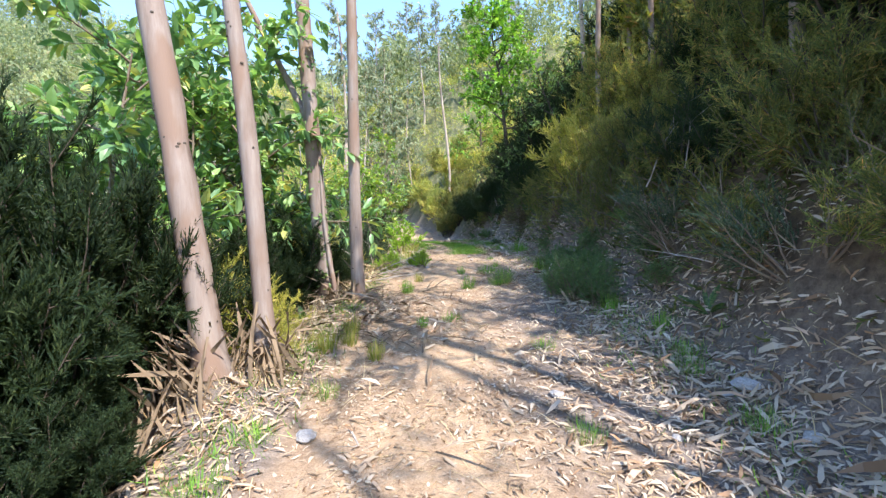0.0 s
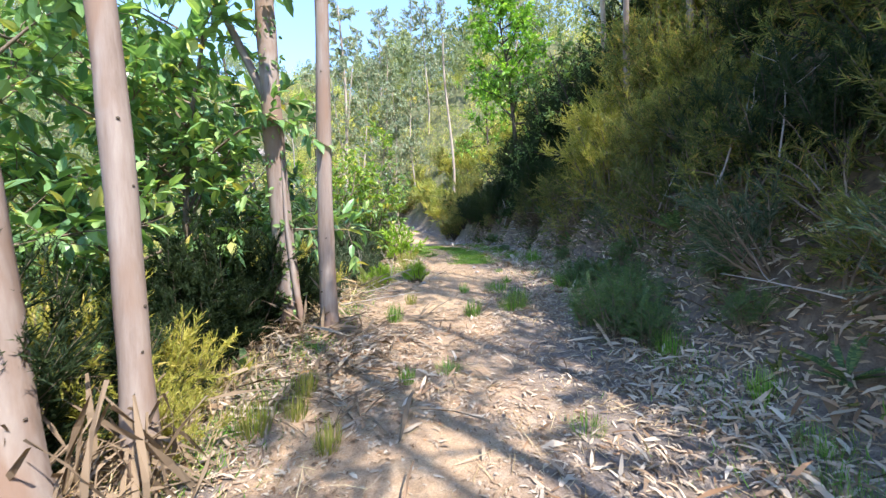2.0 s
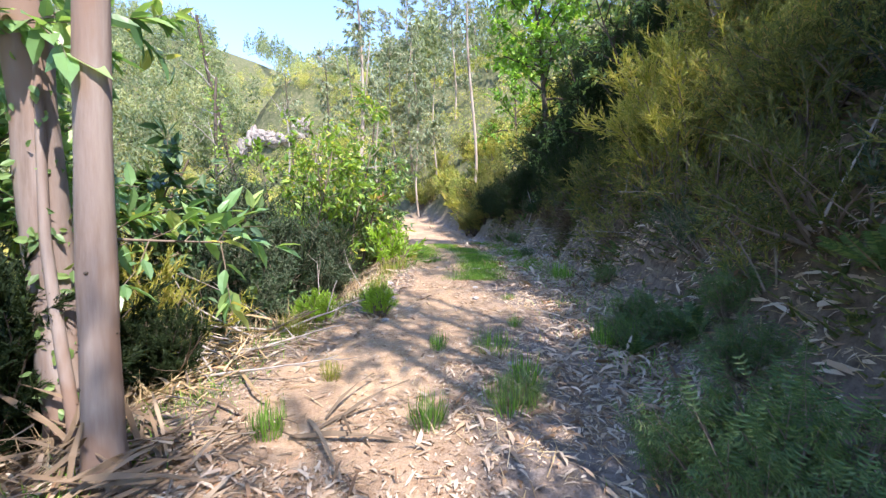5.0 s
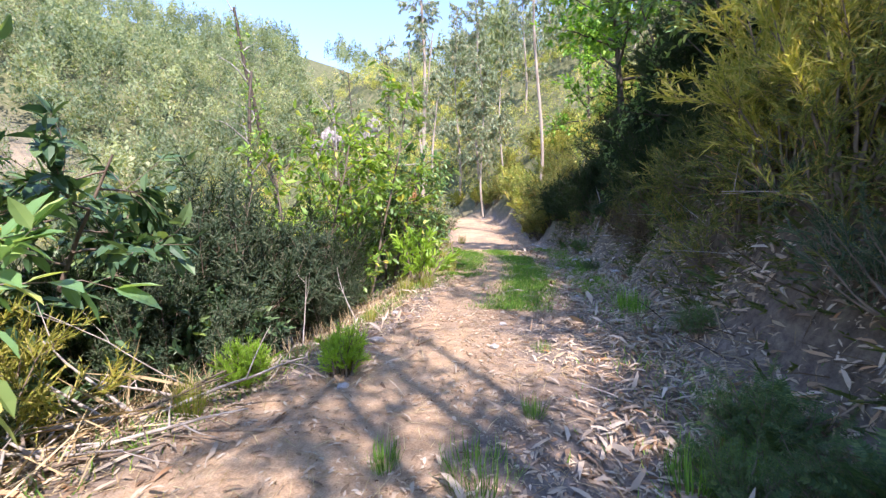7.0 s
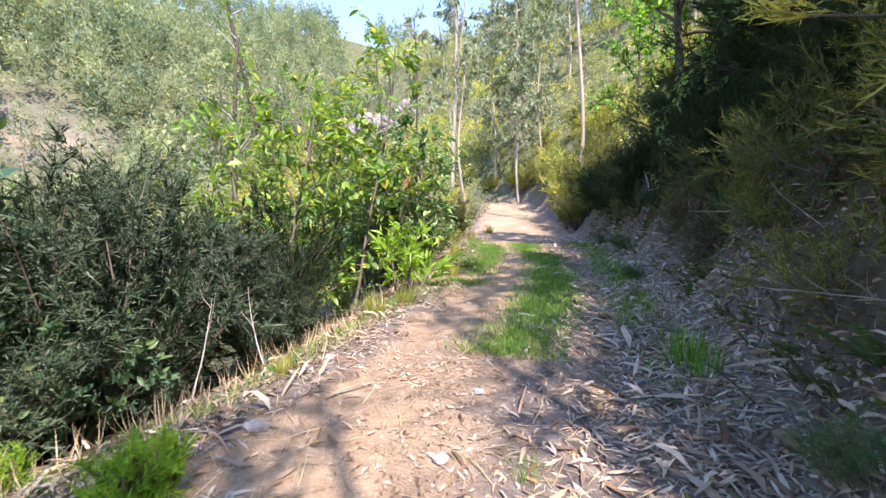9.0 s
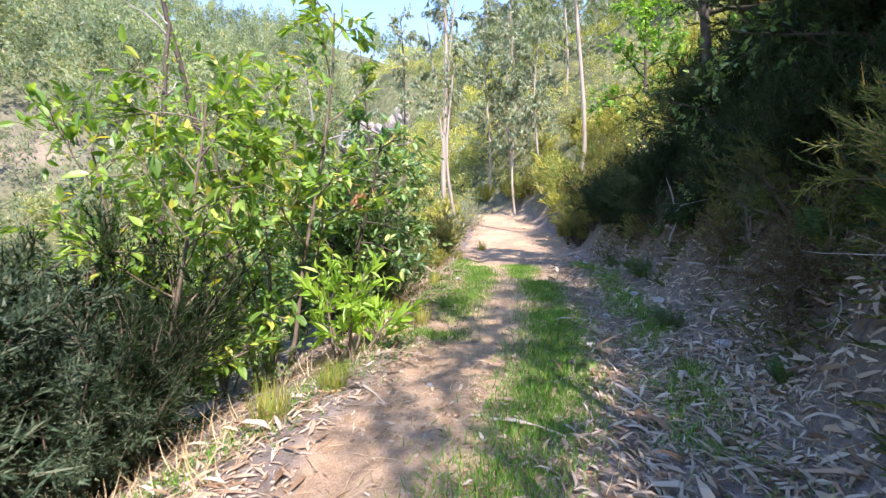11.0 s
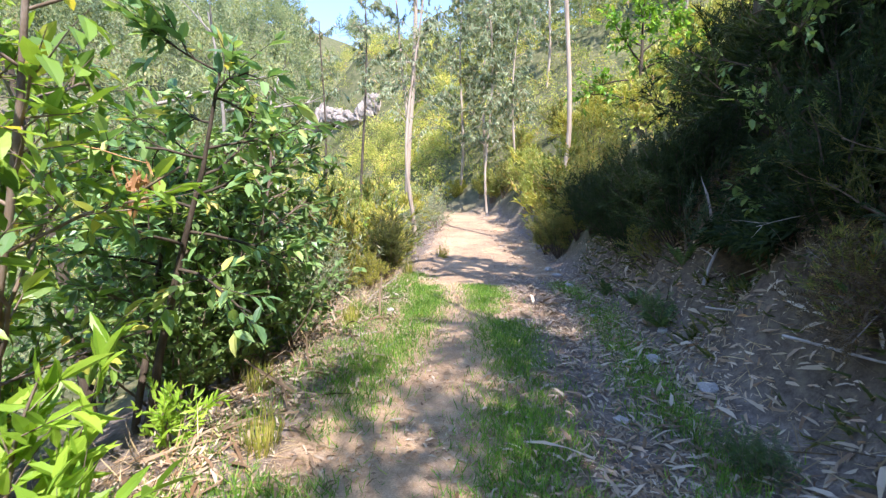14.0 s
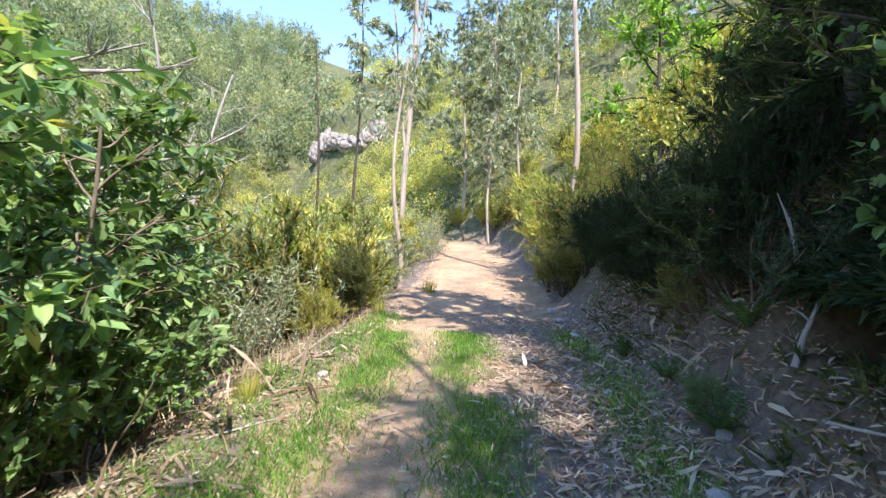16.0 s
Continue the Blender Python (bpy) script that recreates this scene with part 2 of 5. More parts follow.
def value_noise(x, y, seed):
    fx, fy = np.floor(x), np.floor(y)
    ix, iy = fx.astype(np.int64), fy.astype(np.int64)
    u, v = x - fx, y - fy
    u, v = u * u * (3 - 2 * u), v * v * (3 - 2 * v)
    a, b = lattice(ix, iy, seed), lattice(ix + 1, iy, seed)
    c, d = lattice(ix, iy + 1, seed), lattice(ix + 1, iy + 1, seed)
    return (a + (b - a) * u) * (1 - v) + (c + (d - c) * u) * v - 0.5


def fbm(x, y, scale, seed, octaves=4):
    total, amp = np.zeros(np.shape(x)), 1.0
    for k in range(octaves):
        total = total + amp * value_noise(x * scale, y * scale, seed + k)
        amp, scale = amp * 0.5, scale * 2.1
    return total


def sides(x, y):
    """How far a place lies beyond the track's right foot of bank, and beyond its left edge (metres, across the track)."""
    left, right = np.interp(y, LEFT_Y, LEFT_X), np.interp(y, RIGHT_Y, RIGHT_X)
    slope_l = (np.interp(y + 1, LEFT_Y, LEFT_X) - np.interp(y - 1, LEFT_Y, LEFT_X)) / 2
    slope_r = (np.interp(y + 1, RIGHT_Y, RIGHT_X) - np.interp(y - 1, RIGHT_Y, RIGHT_X)) / 2
    return (x - right) / np.sqrt(1 + slope_r ** 2), (left - x) / np.sqrt(1 + slope_l ** 2)


def land(x, y, rough=True, hollowed=True):
    x, y = np.asarray(x, float), np.asarray(y, float)
    over_r, over_l = sides(x, y)
    if rough:
        wob = 0.22 * fbm(x * 0.3, y, 1.1, 5, 3)
        over_r = over_r + wob * np.clip(over_r * 3, 0, 1)
    z = np.interp(y, LIE_Y, LIE_Z)
    z = z + np.where(over_r > 0, np.interp(over_r, BANK_D, BANK_H), 0)
    z = z + np.where(over_l > 0, np.interp(over_l, DROP_D, DROP_H), 0)
    # the hollow under the bank
    if hollowed:
        floor_z = np.interp(y, LIE_Y, LIE_Z) + 0.84
        hollow = np.exp(-((x - 3.5) / 0.95) ** 8 - ((y - 20.75) / 0.66) ** 8)
        z = z * (1 - hollow) + np.minimum(z, floor_z) * hollow
    # the mound of bark at the stems' feet
    z = z + 0.38 * np.exp(-((x + 2.2) / 0.42) ** 2 - ((y - 3.95) / 0.5) ** 2)
    # the spur with the rocks, and the wooded hill across the valley
    z = z + 15.0 * np.exp(-((x + 31) / 14) ** 2 - ((y - 77) / 8) ** 2) * np.clip((over_r + 5) / 5, 0, 1)
    s = -0.9 * x + 0.44 * (y - 10) - 45
    across = np.where(s > 0, (0.575 + 0.1 * np.clip((-x - 50) / 60, 0, 1)) * s, 0)
    across = np.where(across > 64, 64 + (across - 64) * 0.12, across) + np.where(s > 0, fbm(x, y, 0.03, 9, 3) * np.clip(s * 0.25, 0, 14), 0)
    z = np.where((over_r < 3) | (y > 62), np.where(s > 0, np.maximum(z, across - 4), z), z)
    z = z + 13 * np.exp(-((x + 46) / 34) ** 2 - ((y - 122) / 32) ** 2)
    if rough:
        on_track = (over_r < 0) & (over_l < 0)
        half = np.clip(-np.maximum(over_r, over_l), 0, 1)
        z = z + 0.028 * fbm(x, y, 2.3, 21) + np.where(on_track, -0.05 * np.exp(-((half - 0.75) / 0.22) ** 2), 0)
        z = z + np.clip(over_r, 0, 1.5) * 0.16 * fbm(x, y, 2.6, 33) + np.clip(over_r - 3, 0, 40) * 0.10 * fbm(x, y, 0.14, 44)
        z = z + np.clip(over_l, 0, 2) * 0.10 * fbm(x, y, 1.7, 55)
    return z


# ---------------------------------------------------------------- mesh tools
def mesh_of(name, verts, faces, mat, smooth=False):
    """One mesh from arrays of places and of faces (arrays of three or four columns)."""
    faces = [f for f in (faces if isinstance(faces, list) else [faces]) if len(f)]
    me = bpy.data.meshes.new(name)
    me.vertices.add(len(verts))
    me.vertices.foreach_set("co", np.asarray(verts, np.float32).ravel())
    total = np.concatenate([np.full(len(f), f.shape[1]) for f in faces])
    me.loops.add(int(total.sum()))
    me.loops.foreach_set("vertex_index", np.concatenate([f.ravel() for f in faces]).astype(np.int32))
    me.polygons.add(len(total))
    me.polygons.foreach_set("loop_start", np.concatenate([[0], np.cumsum(total)[:-1]]).astype(np.int32))
    me.polygons.foreach_set("use_smooth", np.full(len(total), smooth))
    me.materials.append(mat)
    me.update(calc_edges=True)
    me.validate()
    return me


def thing(name, label, category, at=(0, 0, 0), group="", kind=""):
    ob = new(name)
    ob.empty_display_size = 0.1
    ob.location = at
    return tagged(ob, label, category, group, kind)


def part(name, me, parent, label=""):
    ob = new(name, me)
    ob.parent = parent
    return tagged(ob, label)


def unit(v):
    return v / np.maximum(np.linalg.norm(v, axis=-1, keepdims=True), 1e-9)


def scatter(template, places, along, up, size):
    """Copies of a small template (its x runs along, its z faces up) joined into arrays."""
    tv, tf = template
    d = unit(np.asarray(along, float))
    side = unit(np.cross(up, d))
    n = np.cross(d, side)
    size = np.asarray(size, float).reshape(-1, 1, 1)
    v = places[:, None, :] + size * (tv[None, :, 0:1] * d[:, None, :] + tv[None, :, 1:2] * side[:, None, :] + tv[None, :, 2:3] * n[:, None, :])
    off = (np.arange(len(places)) * len(tv))[:, None, None]
    return v.reshape(-1, 3), [(f[None] + off).reshape(-1, f.shape[1]) for f in tf]


def joined(pieces):
    verts, tris, quads, at = [], [], [], 0
    for v, faces in pieces:
        for f in faces:
            (tris if f.shape[1] == 3 else quads).append(f + at)
        verts.append(v)
        at += len(v)
    out = []
    if tris:
        out.append(np.concatenate(tris))
    if quads:
        out.append(np.concatenate(quads))
    return np.concatenate(verts), out


def tubes(lines, sides_n=5):
    """Tapered limbs: each line is (points, radius at foot, radius at tip)."""
    verts, quads, at = [], [], 0
    ang = np.linspace(0, 2 * np.pi, sides_n, endpoint=False)
    for pts, r0, r1 in lines:
        pts = np.asarray(pts, float)
        k = len(pts)
        t = unit(np.gradient(pts, axis=0))
        ref = np.where(np.abs(t[:, 2:3]) > 0.9, [[1.0, 0, 0]], [[0, 0, 1.0]])
        a = unit(np.cross(ref, t))
        b = np.cross(t, a)
        rad = np.linspace(r0, r1, k) if np.isscalar(r0) else np.asarray(r0)
        ring = pts[:, None] + rad[:, None, None] * (np.cos(ang)[None, :, None] * a[:, None] + np.sin(ang)[None, :, None] * b[:, None])
        verts.append(ring.reshape(-1, 3))
        i, j = np.meshgrid(np.arange(k - 1), np.arange(sides_n), indexing="ij")
        jn = (j + 1) % sides_n
        quads.append(np.stack([i * sides_n + j, i * sides_n + jn, (i + 1) * sides_n + jn, (i + 1) * sides_n + j], -1).reshape(-1, 4) + at)
        at += k * sides_n
    return np.concatenate(verts), [np.concatenate(quads)]


def lance(width, bend=0.1, curl=0.1):
    v = np.array([(0, 0, 0), (0.3, -width, curl), (0.3, width, curl), (0.7, -width * 0.7 + bend, curl), (0.7, width * 0.8 + bend, curl), (1, bend * 2.2, -curl)])
    return v, [np.array([(0, 1, 2), (3, 5, 4)]), np.array([(1, 3, 4, 2)])]


def folded(width, fold=0.06, droop=0.12):
    v = np.array([(0, 0, 0), (0.28, -width, fold), (0.28, 0, 0), (0.28, width, fold), (0.66, -width * 0.85, fold - droop * 0.4), (0.66, 0, -droop * 0.4), (0.66, width * 0.85, fold - droop * 0.4), (1, 0, -droop)])
    return v, [np.array([(0, 2, 1), (0, 3, 2), (4, 5, 7), (5, 6, 7)]), np.array([(1, 2, 5, 4), (2, 3, 6, 5)])]


def needles(count, spread, width):
    """A heather shoot: fine needles standing off its axis."""
    v, f = [], []
    for k in range(count):
        a, s = k * 2.4, 0.85 * k / count
        c, sn = math.cos(a), math.sin(a)
        n = 3 * k
        v += [(s, -width * sn, width * c), (s, width * sn, -width * c), (s + 0.24, spread * c, spread * sn)]
        f.append((n, n + 1, n + 2))
    v += [(0, -width, 0), (0, width, 0), (1.0, 0, 0)]
    f.append((3 * count, 3 * count + 1, 3 * count + 2))
    return np.array(v), [np.array(f)]


def frond(pairs, width):
    v, f = [(0, 0.012, 0), (0, -0.012, 0), (1, 0, -0.22)], [(0, 1, 2)]
    for k in range(pairs):
        s = 0.12 + 0.86 * k / pairs
        w = width * math.sin(math.pi * min(1, 0.16 + 0.84 * (1 - s) ** 0.8)) * (1 if k else 0.6)
        z = -0.22 * s * s
        for sign in (-1, 1):
            n = len(v)
            v += [(s, 0, z), (s + 0.04, 0, z), (s + 0.07, sign * w, z - 0.05), (s + 0.015, sign * w * 0.6, z - 0.01)]
            f += [(n, n + 1, n + 2), (n, n + 2, n + 3)]
    return np.array(v), [np.array(f)]


BLADE = (np.array([(0, -0.012, 0), (0, 0.012, 0), (0.5, -0.011, 0.03), (0.5, 0.011, 0.03), (0.95, 0, -0.12)]), [np.array([(2, 4, 3)]), np.array([(0, 2, 3, 1)])])
SICKLE = lance(0.075, 0.05, 0.05)
SPRAY = lance(0.095, 0.05, 0.05)
LITTER_LEAF = lance(0.085, 0.09, 0.06)
BROAD = folded(0.2)
OVAL = folded(0.24, 0.05, 0.1)
SHOOT = needles(4, 0.17, 0.036)
COARSE_SHOOT = needles(4, 0.22, 0.07)


def bend_line(rs, start, way, length, points, wander, lift):
    pts, d = [np.array(start, float)], np.array(way, float)
    step = length / (points - 1)
    for _ in range(points - 1):
        d = d + rs.normal(0, wander, 3) + np.array((0, 0, lift))
        d = d / np.linalg.norm(d)
        pts.append(pts[-1] + d * step)
    return np.array(pts)


def on_line(pts, s):
    x = np.clip(s, 0, 1) * (len(pts) - 1)
    i = min(int(x), len(pts) - 2)
    return pts[i] + (pts[i + 1] - pts[i]) * (x - i), unit(pts[i + 1] - pts[i])


def limbs_of(rs, trunk, count, lo, reach, rise, twigs, twig_len, lift, wander=0.12, foot=0.03):
    """Limbs up a trunk line, and twigs along the limbs."""
    limbs, small = [], []
    for k in range(count):
        s = lo + (1 - lo) * (k + rs.random()) / count
        p, _ = on_line(trunk, s)
        a = k * 2.4 + rs.normal(0, 0.4)
        e = radians(rise) + rs.normal(0, 0.2)
        way = (math.cos(a) * math.cos(e), math.sin(a) * math.cos(e), math.sin(e))
        length = reach * (1.05 - 0.6 * (s - lo) / (1 - lo + 1e-6)) * rs.uniform(0.7, 1.15)
        line = bend_line(rs, p, way, length, 6, wander, lift)
        limbs.append((line, foot * (1.1 - 0.6 * s), 0.006))
        for _ in range(twigs):
            q, d = on_line(line, rs.uniform(0.25, 1.0))
            w = unit(d + rs.normal(0, 0.6, 3) + np.array((0, 0, lift * 2)))
            small.append((bend_line(rs, q, w, twig_len * rs.uniform(0.6, 1.3), 4, wander * 1.4, lift), 0.006, 0.002))
    return limbs, small


def leaves_on(rs, twigs, per, template, size, spread, droop, face_up=0.6):
    starts, ways = [], []
    for pts, _, _ in twigs:
        for s in rs.uniform(0.1, 1.0, per):
            p, d = on_line(pts, s)
            starts.append(p)
            ways.append(d)
    p, d = np.array(starts), np.array(ways)
    d = d + rs.normal(0, spread, d.shape) + np.array((0, 0, -droop))
    up = rs.normal(0, 1 - face_up, d.shape) + np.array((0, 0, face_up))
    return scatter(template, p, d, up, size * rs.uniform(0.65, 1.25, len(p)))


def down_to_land(x, y, sink=0.05):
    return float(land(x, y)) - sink


# ---------------------------------------------------------------- ground sheet
def spread_out(lo, hi, step, first, last):
    mid = list(np.arange(lo, hi, step))
    a, s = [], step
    while lo - sum(a) > first:
        s *= 1.13
        a.append(s)
    b, s = [], step
    while hi + sum(b) < last:
        s *= 1.13
        b.append(s)
    return np.array([lo - v for v in np.cumsum(a)][::-1] + mid + [hi + v for v in np.cumsum([0] + b)])


gx, gy = spread_out(-4.5, 4.8, 0.085, -320, 320), spread_out(-1.5, 31, 0.1, -70, 380)
mx, my = np.meshgrid(gx, gy)
mz = land(mx, my)
i, j = np.meshgrid(np.arange(len(gy) - 1), np.arange(len(gx) - 1), indexing="ij")
w = len(gx)
quads = np.stack([i * w + j, i * w + j + 1, (i + 1) * w + j + 1, (i + 1) * w + j], -1).reshape(-1, 4)
ground_mesh = mesh_of("ground", np.stack([mx, my, mz], -1).reshape(-1, 3), quads, EARTH, True)
over_r, over_l = sides(mx, my)
inside = -np.maximum(over_r, over_l)
across = np.clip(-over_l / np.maximum(-over_l - over_r, 0.1), 0, 1)
bare = np.clip(inside * 1.6, 0, 1) * np.interp(across, [0, 0.2, 0.45, 0.6, 0.8, 1], [0.3, 0.75, 0.7, 0.42, 0.25, 0.1]) + 0.35 * np.exp(-((my - 36) / 6) ** 2) * (inside > 0) + 0.25 * fbm(mx, my, 0.8, 71) * (inside > -0.6)
near = my < 26
far = np.clip(np.maximum(over_r - np.where(near, 2.2, 0.3), over_l - np.where(near, 3, 0.5)) / np.where(near, 2, 0.7), 0, 1)
bare = np.where(my > 27, np.maximum(bare, 0.52 * np.clip(inside * 3 + 1, 0, 1)), bare)
far = np.maximum(far, np.clip((my - 44) / 4, 0, 1))
clearing = np.exp(-((mx + 58.5) / 6) ** 4 - ((my - 43) / 7) ** 4)
far, bare = far * (1 - 0.75 * clearing), np.maximum(bare, 0.4 * clearing)
face = np.clip((over_r - 0.25) / 0.7, 0, 1)
cover = np.stack([np.clip(bare, 0, 1) * (1 - face), face * (1 - far), far, np.ones_like(far)], -1).reshape(-1, 4)
layer = ground_mesh.color_attributes.new("cover", "FLOAT_COLOR", "POINT")
layer.data.foreach_set("color", cover.astype(np.float32).ravel())
tagged(new("ground", ground_mesh), "sandy forest track between a steep earth bank and a valley", "ground", kind="structure")


# ---------------------------------------------------------------- trees
def gum_trunk(rs, foot, top, radius, tip, sway=0.05, rings=26, sides_n=16):
    """A smooth gum stem: flared foot, slight sway, uneven girth. Gives places and faces."""
    foot, top = np.array(foot, float), np.array(top, float)
    s = np.linspace(0, 1, rings) ** 1.25
    axis = foot + (top - foot) * s[:, None]
    axis[:, 0] += sway * np.sin(s * 5 + rs.uniform(0, 6)) * np.minimum(1, s * 4)
    axis[:, 1] += sway * np.cos(s * 4 + rs.uniform(0, 6)) * np.minimum(1, s * 4)
    high = s * np.linalg.norm(top - foot)
    rad = (radius + (tip - radius) * s) * (1 + 0.22 * np.exp(-high / 0.22))
    rad = rad * (1 + 0.04 * rs.normal(0, 1, rings))
    ang = np.linspace(0, 2 * np.pi, sides_n, endpoint=False)
    lobes = 1 + 0.10 * np.exp(-high / 0.4)[:, None] * np.sin(ang * 4 + 1)[None] + 0.02 * rs.normal(0, 1, (rings, sides_n))
    ring = axis[:, None] + (rad[:, None] * lobes)[..., None] * np.stack([np.cos(ang), np.sin(ang), 0 * ang], -1)[None]
    i, j = np.meshgrid(np.arange(rings - 1), np.arange(sides_n), indexing="ij")
    jn = (j + 1) % sides_n
    q = np.stack([i * sides_n + j, i * sides_n + jn, (i + 1) * sides_n + jn, (i + 1) * sides_n + j], -1).reshape(-1, 4)
    return ring.reshape(-1, 3), [q], axis, rad


KNOT = None


def knot_mesh():
    bm = bmesh.new()
    bmesh.ops.create_icosphere(bm, subdivisions=1, radius=0.016)
    for v in bm.verts:
        v.co.y *= 0.45
        v.co.z *= 0.75
    me = bpy.data.meshes.new("knot")
    bm.to_mesh(me)
    bm.free()
    me.materials.append(DARK_BARK)
    return me


def gum_tree(seed, foot, top, radius, tip, label, knots=0, crown=(14, 0.62, 1.6), leaf_count=9, bark=None, forks=(), twigs_n=6, name="eucalyptus_tree", ivy=0):
    """A gum tree: stem, limbs, hanging crown, knots on the bark."""
    rs = np.random.default_rng(seed)
    foot = np.array((foot[0], foot[1], down_to_land(foot[0], foot[1], 0.03)))
    tree = thing(name, label, "tree", foot, "eucalyptus trees")
    v, f, axis, rad = gum_trunk(rs, (0, 0, 0), np.array(top) - foot, radius, tip, 0.05 if foot[1] < 20 else 0.2)
    part("trunk", mesh_of("trunk", v, f, bark or GUM_BARK, True), tree)
    for a, b, r in forks:
        line = bend_line(rs, np.array(a) - foot, np.array(b) - np.array(a), np.linalg.norm(np.array(b) - np.array(a)), 8, 0.03, 0.0)
        v, f = tubes([(line, r, r * 0.55)], 10)
        part("limb", mesh_of("limb", v, f, bark or GUM_BARK, True), tree)
    count, lo, reach = crown
    limbs, twigs = limbs_of(rs, axis, count, lo, reach, 48, twigs_n, 0.8, -0.06, 0.14, 0.028)
    v, f = tubes(limbs + twigs, 5)
    part("branchwork", mesh_of("branches", v, f, PALE_BARK, True), tree)
    v, f = leaves_on(rs, twigs, leaf_count, SICKLE if foot[1] < 20 else SPRAY, 0.17 if foot[1] < 20 else 0.2 if foot[1] < 36 else 0.3, 0.4, 1.5, 0.2)
    part("crown", mesh_of("crown", v, f, EUCALYPT), tree, "loose hanging crown of grey-green sickle leaves")
    if ivy:
        q = rs.integers(1, int(len(axis) * 0.5), ivy)
        a = rs.uniform(0, 6.28, ivy)
        p = axis[q] + np.stack([rad[q] * 1.12 * np.cos(a), rad[q] * 1.12 * np.sin(a), rs.uniform(-0.12, 0.12, ivy)], -1)
        v, f = scatter(OVAL, p, rs.normal(0, 0.6, (ivy, 3)) + (0, 0, -0.4), np.stack([np.cos(a), np.sin(a), 0 * a], -1) + rs.normal(0, 0.3, (ivy, 3)), rs.uniform(0.05, 0.11, ivy))
        part("ivy", mesh_of("ivy", v, f, SHADY), tree, "small dark green ivy leaves")
    for k in range(knots):
        n = int(rs.uniform(0.06, 0.55) * len(axis))
        a = rs.uniform(-2.6, 0.3)
        ob = part("knot", KNOT, tree)
        s = rs.uniform(0.6, 1.3)
        ob.matrix_local = pose(axis[n][0] + rad[n] * math.cos(a), axis[n][1] + rad[n] * math.sin(a), axis[n][2] + rs.uniform(-0.1, 0.1), 0, 0, math.degrees(a) + 90) @ Matrix.Diagonal((s, s, s, 1))
    return tree


def leafy_tree(seed, x, y, height, label, mat, template, size, limbs_n, lo, reach, rise, twigs_n, twig_len, per, radius=0.06, lean=(0, 0), bark=None, name="chestnut_tree", droop=0.35, stems=1):
    """A broadleaved tree or tall shrub: stems, limbs, twigs and leaves."""
    rs = np.random.default_rng(seed)
    tree = thing(name, label, "tree", (x, y, down_to_land(x, y)))
    lines, twigs = [], []
    for k in range(stems):
        a = 2.4 * k
        off = 0.25 * (stems > 1)
        way = unit(np.array((lean[0] + off * math.cos(a), lean[1] + off * math.sin(a), 1.0)))
        trunk = bend_line(rs, (0.12 * (stems > 1) * math.cos(a), 0.12 * (stems > 1) * math.sin(a), 0), way, height * (1 - 0.12 * k), 9, 0.05, 0.02)
        v, f = tubes([(trunk, radius * (1 - 0.15 * k), 0.012)], 9)
        part("trunk", mesh_of("trunk", v, f, bark or TWIG, True), tree)
        l, t = limbs_of(rs, trunk, limbs_n, lo, reach, rise, twigs_n, twig_len, 0.01, 0.12, radius * 0.5)
        lines += l
        twigs += t
    v, f = tubes(lines + twigs, 5)
    part("branchwork", mesh_of("branches", v, f, bark or TWIG, True), tree)
    v, f = leaves_on(rs, twigs, per, template, size, 0.75, droop, 0.75)
    part("crown", mesh_of("crown", v, f, mat), tree)
    return tree


def shrub_meshes(seed, stems, height, spread, twigs_n, twig_len, per, template, size, mat, wood, hang=0.0, foot_bare=0.25, jitter=0.35):
    """The stems and the foliage of a many-stemmed shrub."""
    rs = np.random.default_rng(seed)
    lines, twigs = [], []
    for k in range(stems):
        a = 2.4 * k + rs.normal(0, 0.3)
        r = math.sqrt((k + 0.5) / stems)
        tip = np.array((math.cos(a) * r * spread, math.sin(a) * r * spread, height * (1 - 0.45 * r * r) * rs.uniform(0.75, 1.12)))
        start = np.array((math.cos(a) * 0.12 * r, math.sin(a) * 0.12 * r, 0))
        line = bend_line(rs, start, unit(tip - start + np.array((0, 0, 0.25 * height))), np.linalg.norm(tip - start), 7, 0.09, -hang)
        lines.append((line, 0.018, 0.004))
        for _ in range(twigs_n):
            q, d = on_line(line, rs.uniform(foot_bare, 1.0))
            way = unit(d + rs.normal(0, 0.55, 3) + np.array((0, 0, 0.15)))
            twigs.append((bend_line(rs, q, way, twig_len * rs.uniform(0.5, 1.3), 4, 0.12, 0.03 - hang), 0.004, 0.0015))
    sv, sf = joined([tubes(lines, 4), tubes([(p[::3] if len(p) == 4 else p, a, c) for p, a, c in twigs], 3)])
    lv, lf = leaves_on(rs, twigs, per, template, size, jitter, 0.0 + hang, 0.4)
    return mesh_of("stems", sv, sf, wood, True), mesh_of("foliage", lv, lf, mat)


def shrub(name, label, meshes, x, y, scale=1.0, turn=0.0, tilt=(0, 0), group="", sink=0.08, category="bush", tall=1.0):
    ob = thing(name, label, category, group=group)
    ob.matrix_basis = pose(x, y, down_to_land(x, y, sink), tilt[0], tilt[1], turn) @ Matrix.Diagonal((scale, scale, scale * tall, 1))
    part("woody_base", meshes[0], ob)["kind"] = "stuff"
    part("foliage", meshes[1], ob)
    return ob


KNOT = knot_mesh()

